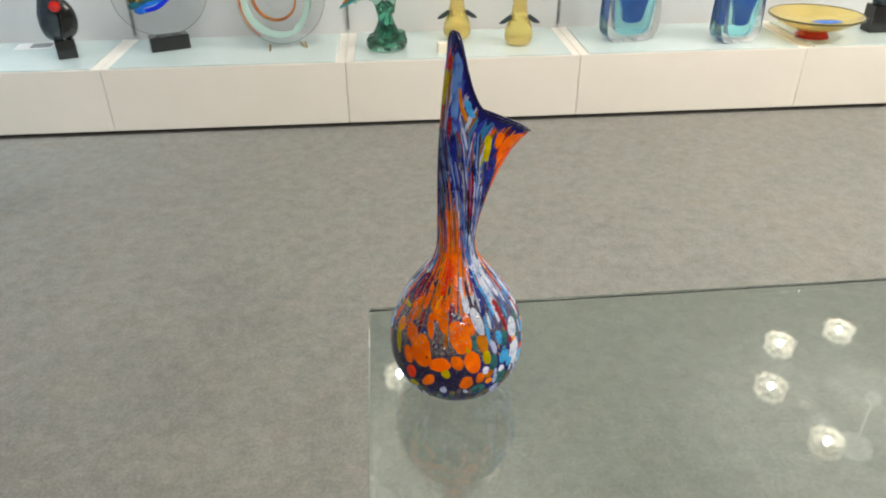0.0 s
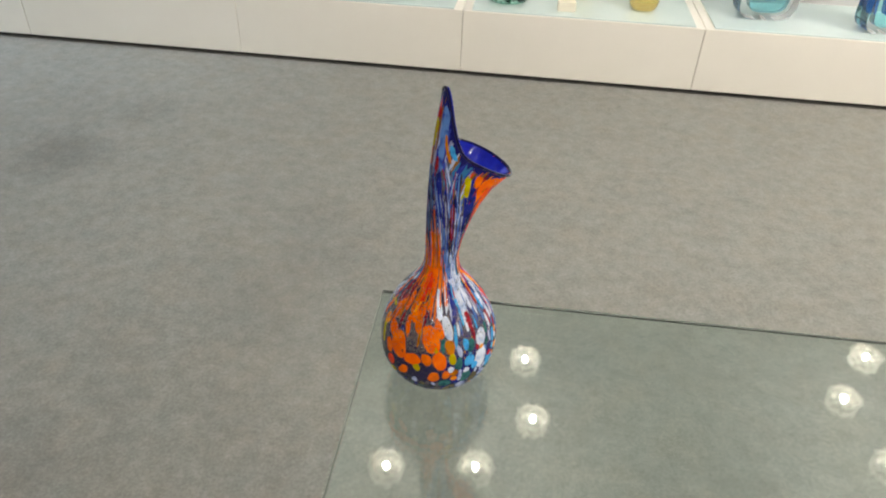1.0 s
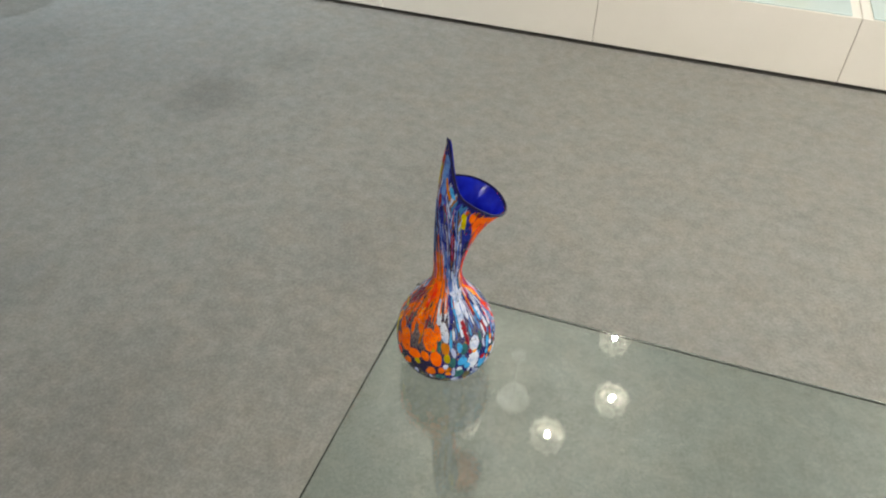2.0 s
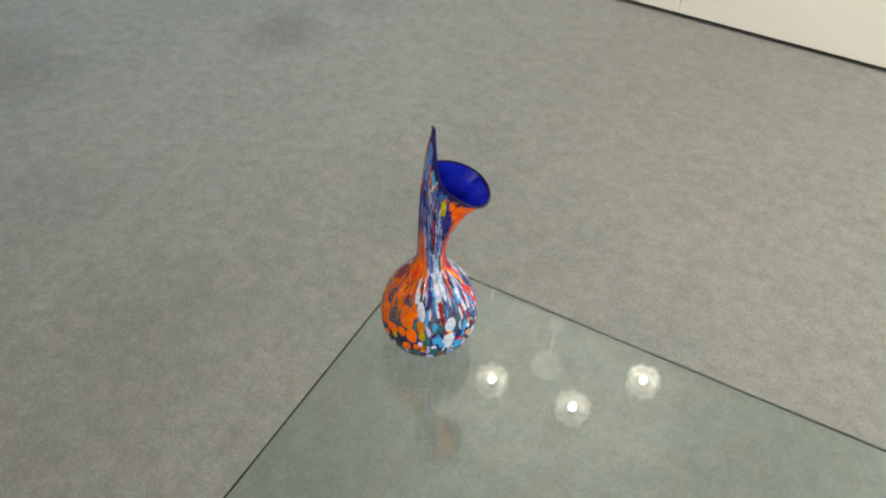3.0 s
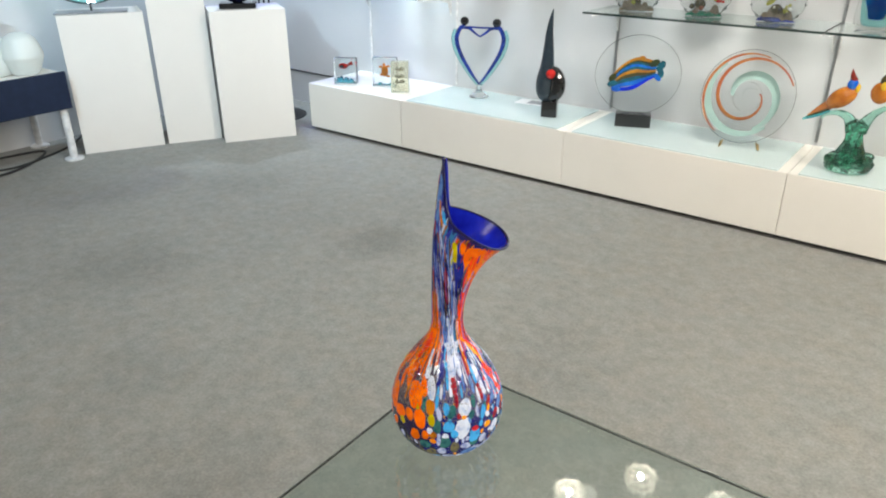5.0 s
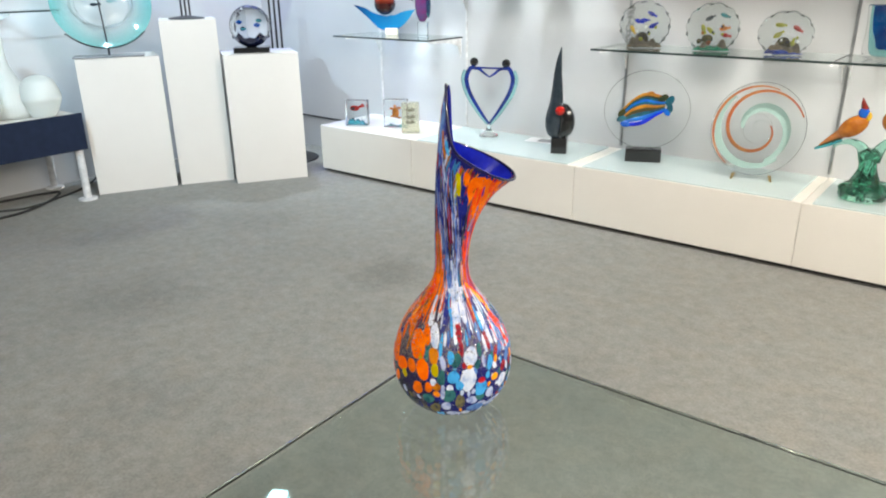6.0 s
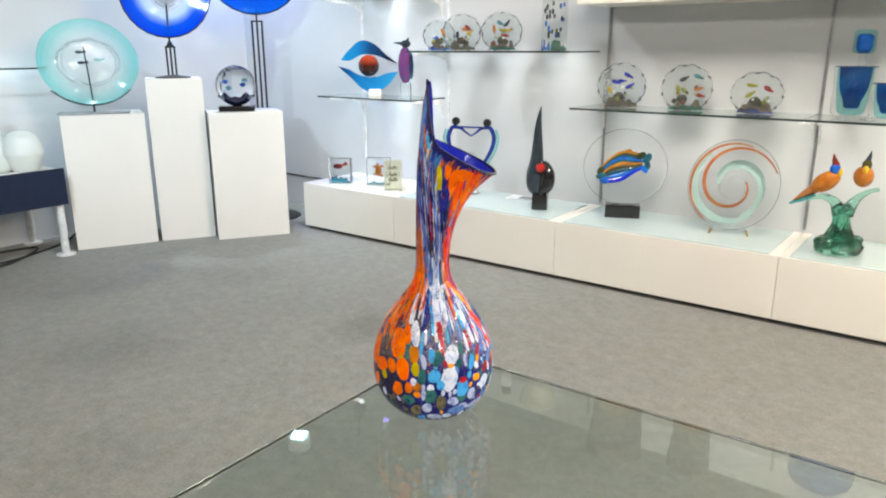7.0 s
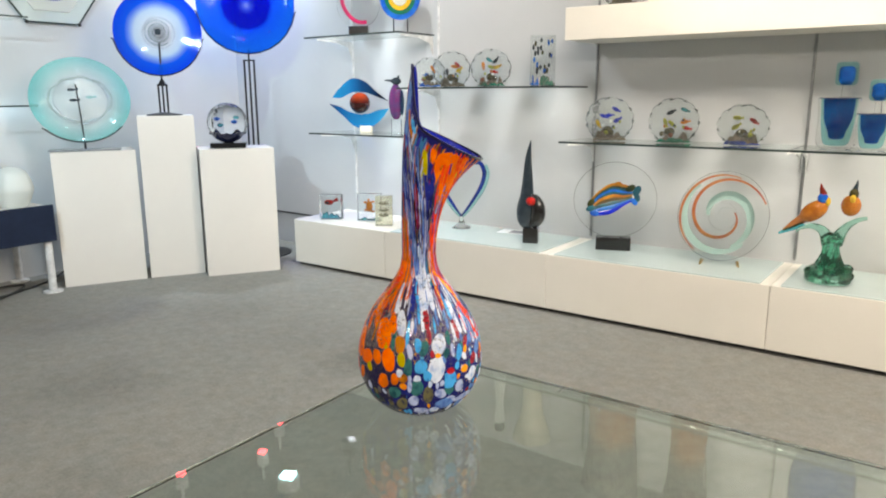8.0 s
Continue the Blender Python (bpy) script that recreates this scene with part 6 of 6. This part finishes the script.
def aquarium(x, z, w, h, label, fish, bed, rz=18, y=0.30, flat=0.0, seed=1):
    """A scalloped clear disc with fish and gravel inside."""
    rnd = random.Random(seed)
    a = thing("aquarium_disc", label, "glass ornament", (x, y, z), rz, "aquarium discs")
    cz = h * 0.5
    o = [(px, max(pz, 0.002)) for px, pz in round_outline(w / 2, h * 0.52, cz, 66, 11, 0.07, rnd.random())]
    disc = part("disc", slab(o, -0.026, 0.026, 0.009), M_CLEARW, a)
    part("rim", tube([(px, -0.018, pz + 0.003) for px, pz in o + o[:2]], [0.0022 + 0.0014 * math.sin(k * 0.19 + seed) for k in range(len(o) + 2)], 6), M_DARKRIM, disc, "smoky scalloped rim")
    part("seabed", mound(w * 0.62, 0.032, 0.052, seed, 0.006), M_SAND, disc, "dark gravel bed")
    part("coral", mound(w * 0.74, 0.044, 0.022, seed + 20, 0.004), bed, disc, "coloured glass coral")
    part("rock", ellipsoid((0.024, 0.018, 0.02), (-0.02 + 0.02 * rnd.random(), 0, 0.052), 12), M_OLIVE, disc)
    for k in range(2):
        part("rock", ellipsoid((0.012, 0.018, 0.012), (rnd.uniform(-0.25, 0.25) * w, -0.004, 0.035 + 0.012 * rnd.random()), 12), rnd.choice((M_RUST2, M_OLIVE, M_LIME)), disc)
    for k in range(5):
        part("bead", ellipsoid((0.006, 0.005, 0.007), (rnd.uniform(-0.3, 0.3) * w, -0.012, rnd.uniform(0.3, 0.62) * h), 8), rnd.choice((M_LIME, M_SMOKE, M_OCHRE, M_WHITEGLASS)), disc)
    for mat, fx, fz, turn in fish:
        m = Matrix.Translation((fx * w, -0.004, fz * h)) @ Matrix.Rotation(radians(turn), 4, "Y")
        bm = ellipsoid((0.019, 0.005, 0.009), (0, 0, 0), 12, m)
        tube([(0.014, 0, 0), (0.026, 0, 0.001)], [0.002, 0.007], 6, bm, 0.4, m)
        part("fish", bm, mat, disc)
    return a


aquarium(-1.765, SHELF_B, 0.2, 0.182, "scalloped clear glass disc with yellow and red fish", [(M_ORANGE, 0.08, 0.6, 10), (M_GOLD, 0.2, 0.5, -30), (M_SMOKE, -0.12, 0.45, 90), (M_RED, 0.16, 0.66, 40)], M_SAND, 28, seed=1)
aquarium(-1.862, SHELF_B, 0.165, 0.15, "small scalloped clear glass disc with a blue fish", [(M_SOMMBLUE, -0.1, 0.45, 10), (M_ORANGE, 0.12, 0.66, 60)], M_SOMMBLUE, 34, y=0.225, seed=8)
aquarium(-1.51, SHELF_B, 0.205, 0.185, "scalloped clear glass disc with orange and green fish", [(M_ORANGE, -0.2, 0.6, 80), (M_LIME, 0.0, 0.55, 20), (M_GOLD, 0.16, 0.55, -20), (M_SMOKE, 0.12, 0.72, -50), (M_TEALGLASS, -0.05, 0.75, 30), (M_RED, 0.06, 0.42, 10)], M_EMERALD, 24, seed=2)
aquarium(-0.835, SHELF_C, 0.215, 0.197, "scalloped clear glass disc with small blue fish", [(M_COBALTDEEP, -0.02, 0.62, 0), (M_COBALTDEEP, 0.12, 0.76, 30), (M_COBALTDEEP, 0.16, 0.5, -30), (M_COBALTDEEP, -0.14, 0.6, 20), (M_GOLD, -0.25, 0.42, 60)], M_SAND, 18, seed=3)
aquarium(-0.525, SHELF_C, 0.212, 0.192, "scalloped clear glass disc with reef and coloured fish", [(M_TEALGLASS, 0.2, 0.78, 20), (M_ORANGE, 0.22, 0.5, -8), (M_RED, 0.25, 0.36, 12), (M_SMOKE, -0.08, 0.72, -25), (M_LIME, -0.18, 0.5, 70), (M_LIME, -0.05, 0.46, 40)], M_EMERALD, 15, seed=4)
aquarium(-0.225, SHELF_C, 0.205, 0.165, "low clear glass disc with green and red fish", [(M_LIME, -0.12, 0.72, 4), (M_LIME, -0.14, 0.48, -35), (M_RED, 0.2, 0.64, 32)], M_NAVYGLASS, 10, seed=5)

# square column with drops
c = thing("glass_column", "clear square glass vase with dark drops", "vase", (-1.205, 0.30, SHELF_B), 30)
part("column", box((0.125, 0.06, 0.245), (0, 0, 0.123), 0.006), M_CLEARW, c)
rnd = random.Random(9)
for k in range(24):
    part("drop", ellipsoid((0.006, 0.004, 0.009 + 0.006 * rnd.random()), (rnd.uniform(-0.048, 0.048), -0.018, rnd.uniform(0.07, 0.225)), 8), rnd.choice((M_SMOKE, M_SMOKE, M_OLIVE, M_SOMMBLUE)), c)
part("seabed", mound(0.075, 0.04, 0.055, 12, 0.006), M_EMERALD, c, "green glass drops").location.x = 0.02
part("seabed", mound(0.04, 0.04, 0.05, 15, 0.006), M_SOMMBLUE, c, "blue glass drops").location.x = -0.038

# eye sculpture
e = thing("eye_sculpture", "blue glass eye with dark red ball on cream foot", "sculpture", (-2.45, 0.30, SHELF_A), 36)


def sweep(name, stops, axis, low, high, rough=0.05, trans=0.0):
    """Cased glass whose colour runs along one of its axes."""
    m, nt, s = nodes_of(name)
    sx = nt.nodes.new("ShaderNodeSeparateXYZ")
    nt.links.new(nt.nodes.new("ShaderNodeTexCoord").outputs["Object"], sx.inputs[0])
    mr = nt.nodes.new("ShaderNodeMapRange")
    mr.inputs["From Min"].default_value, mr.inputs["From Max"].default_value = low, high
    nt.links.new(sx.outputs[axis], mr.inputs["Value"])
    r = ramp(nt, stops)
    nt.links.new(mr.outputs[0], r.inputs[0])
    nt.links.new(r.outputs[0], s.inputs["Base Color"])
    s.inputs["Roughness"].default_value, s.inputs["Transmission Weight"].default_value = rough, trans
    s.inputs["Coat Weight"].default_value = 0.4
    return m


def lid(outer, inner):
    """Leaf with drawn-out tips between two curves."""
    o = [tuple(float(c) for c in q) for q in smooth_path(outer, 5)] + [tuple(float(c) for c in q) for q in smooth_path(inner, 5)[1:-1]]
    return slab(o, -0.015, 0.015, 0.0055)


M_UPPERLID = sweep("azure_to_navy_glass", [(0.0, (0.0, 0.24, 0.52)), (0.35, (0.0, 0.17, 0.44)), (0.62, (0.0, 0.045, 0.15)), (1.0, (0.0, 0.01, 0.04))], 0, -0.16, 0.12)
M_LOWERLID = sweep("azure_to_sky_glass", [(0.0, (0.0, 0.045, 0.16)), (0.35, (0.0, 0.16, 0.42)), (0.8, (0.005, 0.23, 0.52)), (1.0, (0.02, 0.32, 0.6))], 0, -0.16, 0.14)
# near black at the bottom, orange-red towards the top
M_EMBER = sweep("ember_glass", [(0.0, (0.012, 0.004, 0.004)), (0.5, (0.05, 0.005, 0.004)), (0.9, (0.45, 0.05, 0.01)), (1.0, (0.6, 0.09, 0.02))], 2, 0.115, 0.24)
placed(part("upper_lid", lid([(-0.165, 0.036), (-0.12, 0.09), (-0.045, 0.148), (0.035, 0.13), (0.105, 0.068), (0.178, 0.012)], [(0.178, 0.012), (0.115, 0.036), (0.04, 0.064), (-0.04, 0.066), (-0.11, 0.034), (-0.165, 0.036)]), M_UPPERLID, e, "azure glass leaf fading to navy"), 0, 0, 0.175)
placed(part("lower_lid", lid([(0.178, -0.03), (0.125, -0.1), (0.055, -0.146), (-0.03, -0.138), (-0.105, -0.07), (-0.185, 0.0)], [(-0.185, 0.0), (-0.12, -0.018), (-0.06, -0.05), (0.03, -0.066), (0.11, -0.04), (0.178, -0.03)]), M_LOWERLID, e, "azure glass leaf"), 0, 0, 0.175)
part("ball", ellipsoid((0.063, 0.06, 0.063), (0, 0, 0.178), 28), M_EMBER, e, "dark red glass ball, orange-red towards the top")
part("foot", box((0.075, 0.05, 0.042), (0.035, 0, 0.0215), 0.006), M_CREAM, e, "cream foot")

# parakeet
b = thing("parakeet_figure", "purple glass bird on clear stand", "sculpture", (-2.165, 0.30, SHELF_A), 30)
bird = part("body", ellipsoid((0.042, 0.035, 0.105), (0, 0, 0.185), 24), M_PURPLE, b)
part("wing", ellipsoid((0.014, 0.025, 0.075), (0.036, -0.008, 0.18), 16), M_TEALGLASS, bird, "teal glass wing")
part("head", ellipsoid((0.03, 0.026, 0.022), (0.004, 0, 0.303), 16), M_SMOKE, bird, "dark glass head")
part("beak", tube([(-0.02, 0, 0.305), (-0.05, 0, 0.308), (-0.068, 0, 0.307)], [0.009, 0.005, 0.002], 8), M_SMOKE, bird)
part("crest", tube([(0.01, 0, 0.315), (0.018, 0, 0.33), (0.022, 0, 0.336)], [0.01, 0.006, 0.002], 8), M_SMOKE, bird)
part("stand", box((0.06, 0.05, 0.085), (0, 0, 0.043), 0.004), M_CLEAR, b, "clear glass stand")

# things on the shelf above
d = thing("ring_disc", "clear glass ring with pink streak on black block", "glass disc", (-2.44, 0.30, 1.362), 34)
part("block", box((0.115, 0.06, 0.058), (0, 0, 0.0295), 0.003), M_BLACK, d, "black base block")
part("disc", slab(round_outline(0.125, 0.125, 0.176, 48), -0.012, 0.012, 0.006), M_CLEAR, d)
part("streak", tube([tuple(q) for q in smooth_path([(-0.1, -0.0135, 0.24), (-0.085, -0.0135, 0.17), (-0.05, -0.0135, 0.115), (0.0, -0.0135, 0.082), (0.05, -0.0135, 0.08)], 6)], 0.011, 10, None, 0.15), M_RUBY, d, "pink glass streak")
d2 = thing("ring_disc", "green and blue glass ring on wire stand", "glass disc", (-2.12, 0.30, 1.362), 30)
for r, mat in ((0.115, M_SOMMBLUE), (0.088, M_EMERALD), (0.066, M_GOLD)):
    part("ring", slab(round_outline(r, r * 1.05, 0.196, 44), -0.010 - (0.115 - r) * 0.12, 0.010 + (0.115 - r) * 0.12, 0.004), mat, d2)
part("hub", slab(round_outline(0.045, 0.05, 0.2, 32), -0.019, 0.019, 0.004), M_WHITEGLASS, d2, "opal glass hub")
for s in (-1, 1):
    part("leg", tube([(s * 0.04, 0.0, 0.001), (s * 0.04, 0.0, 0.09)], 0.004, 8), M_BLACKSTEEL, d2)

# stoppered decanters
sommerso(0.135, 0.30, SHELF_C, 0.075, 0.20, 0.035, "blue cased glass bottle on glass shelf", 5, 0.66)
sommerso(0.262, 0.27, SHELF_C, 0.062, 0.14, 0.032, "small blue cased glass bottle on glass shelf", 5, 0.66)
for x, y, z, r in ((0.150, 0.30, SHELF_C + 0.2, 0.038), (0.272, 0.27, SHELF_C + 0.14, 0.034)):
    s = thing("stopper", "squared blue glass stopper resting on bottle", "stopper", (x, y, z), 5, "stoppers")
    part("plug", lathe([(0, 0.0), (r * 0.4, 0.0), (r * 0.35, 0.05), (0, 0.05)], 20), M_CLEAR, s)
    casing = part("casing", box((r * 2.1, r * 1.3, r * 2.4), (0, 0, 0.05 + r * 1.2), 0.016, 5), M_AQUA, s, "aqua glass casing")
    part("core", box((r * 1.4, r * 0.7, r * 1.7), (0, 0, 0.05 + r * 1.1), 0.014, 5), M_SOMMBLUE, casing, "sapphire core")

# on the white box shelf
a = aquarium(-0.77, 1.41, 0.23, 0.19, "clear glass disc with dark reef on box shelf", [(M_SMOKE, 0.1, 0.5, 0), (M_LIME, -0.1, 0.6, 20)], M_SAND, 12, y=0.27, seed=7)
k = thing("cream_block", "small cream plaster block on white box shelf", "block", (-0.60, 0.24, 1.41))
part("block", box((0.09, 0.05, 0.05), (0, 0, 0.0255), 0.003), M_CREAM, k)


# vases high up, seen in the table's reflection
def high_vase(x, prof, mat, label, ragged=0.0):
    v = thing("tall_vase", label, "vase", (x, 0.28, 2.05), 0, "vases on the high shelf")
    bm = lathe(smooth_path(prof, 5), 48)
    top = max(p[1] for p in prof)
    for q in bm.verts:
        a, up = math.atan2(q.co.y, q.co.x), q.co.z / top
        lump = 1 + ragged * (0.5 * math.sin(7 * a + 9 * up) + 0.35 * math.sin(13 * a - 21 * up) + 0.3 * math.sin(5 * a + 33 * up))
        q.co.x *= lump
        q.co.y *= lump
        q.co.z += ragged * 0.25 * up**6 * top * (math.sin(5 * a + 1) + 0.6 * math.sin(11 * a))
    part("body", bm, mat, v)
    return v


M_CREAMGLASS = glass("cream_glass", (0.86, 0.82, 0.66), 0.12, 0.6, 0.5, 30)
M_SCAVO = sweep("rough_amber_to_grey_glass", [(0.0, (0.2, 0.075, 0.012)), (0.35, (0.24, 0.11, 0.03)), (0.48, (0.06, 0.055, 0.045)), (1.0, (0.025, 0.022, 0.02))], 2, 0.0, 0.5, 0.08)
slim = high_vase(-1.42, [(0, 0), (0.03, 0.002), (0.035, 0.06), (0.022, 0.2), (0.03, 0.31), (0, 0.32)], M_WHITEGLASS, "slender opal glass vase on high shelf")
high_vase(-1.21, [(0, 0), (0.045, 0.002), (0.05, 0.1), (0.06, 0.2), (0.1, 0.33), (0.095, 0.36), (0, 0.36)], M_CREAMGLASS, "slender cream glass vase flaring to a wide mouth")
high_vase(-0.74, [(0, 0), (0.12, 0.002), (0.115, 0.1), (0.125, 0.3), (0.14, 0.46), (0.13, 0.5), (0, 0.5)], M_SCAVO, "wide rough-skinned vase, amber foot fading to grey", 0.055)
high_vase(-0.35, [(0, 0), (0.085, 0.002), (0.08, 0.12), (0.09, 0.3), (0.1, 0.42), (0.09, 0.45), (0, 0.45)], M_SCAVO, "narrow rough-skinned vase, amber foot fading to grey", 0.06)
high_vase(0.23, [(0, 0), (0.06, 0.002), (0.115, 0.05), (0.13, 0.15), (0.12, 0.3), (0, 0.32)], M_BLUECRACKLE, "domed blue crackle glass vase on high shelf", 0.02)
part("stopper", lathe([(0, 0.318), (0.026, 0.318), (0.03, 0.35), (0.022, 0.37), (0, 0.372)], 24), M_SMOKE, slim, "dark glass stopper")
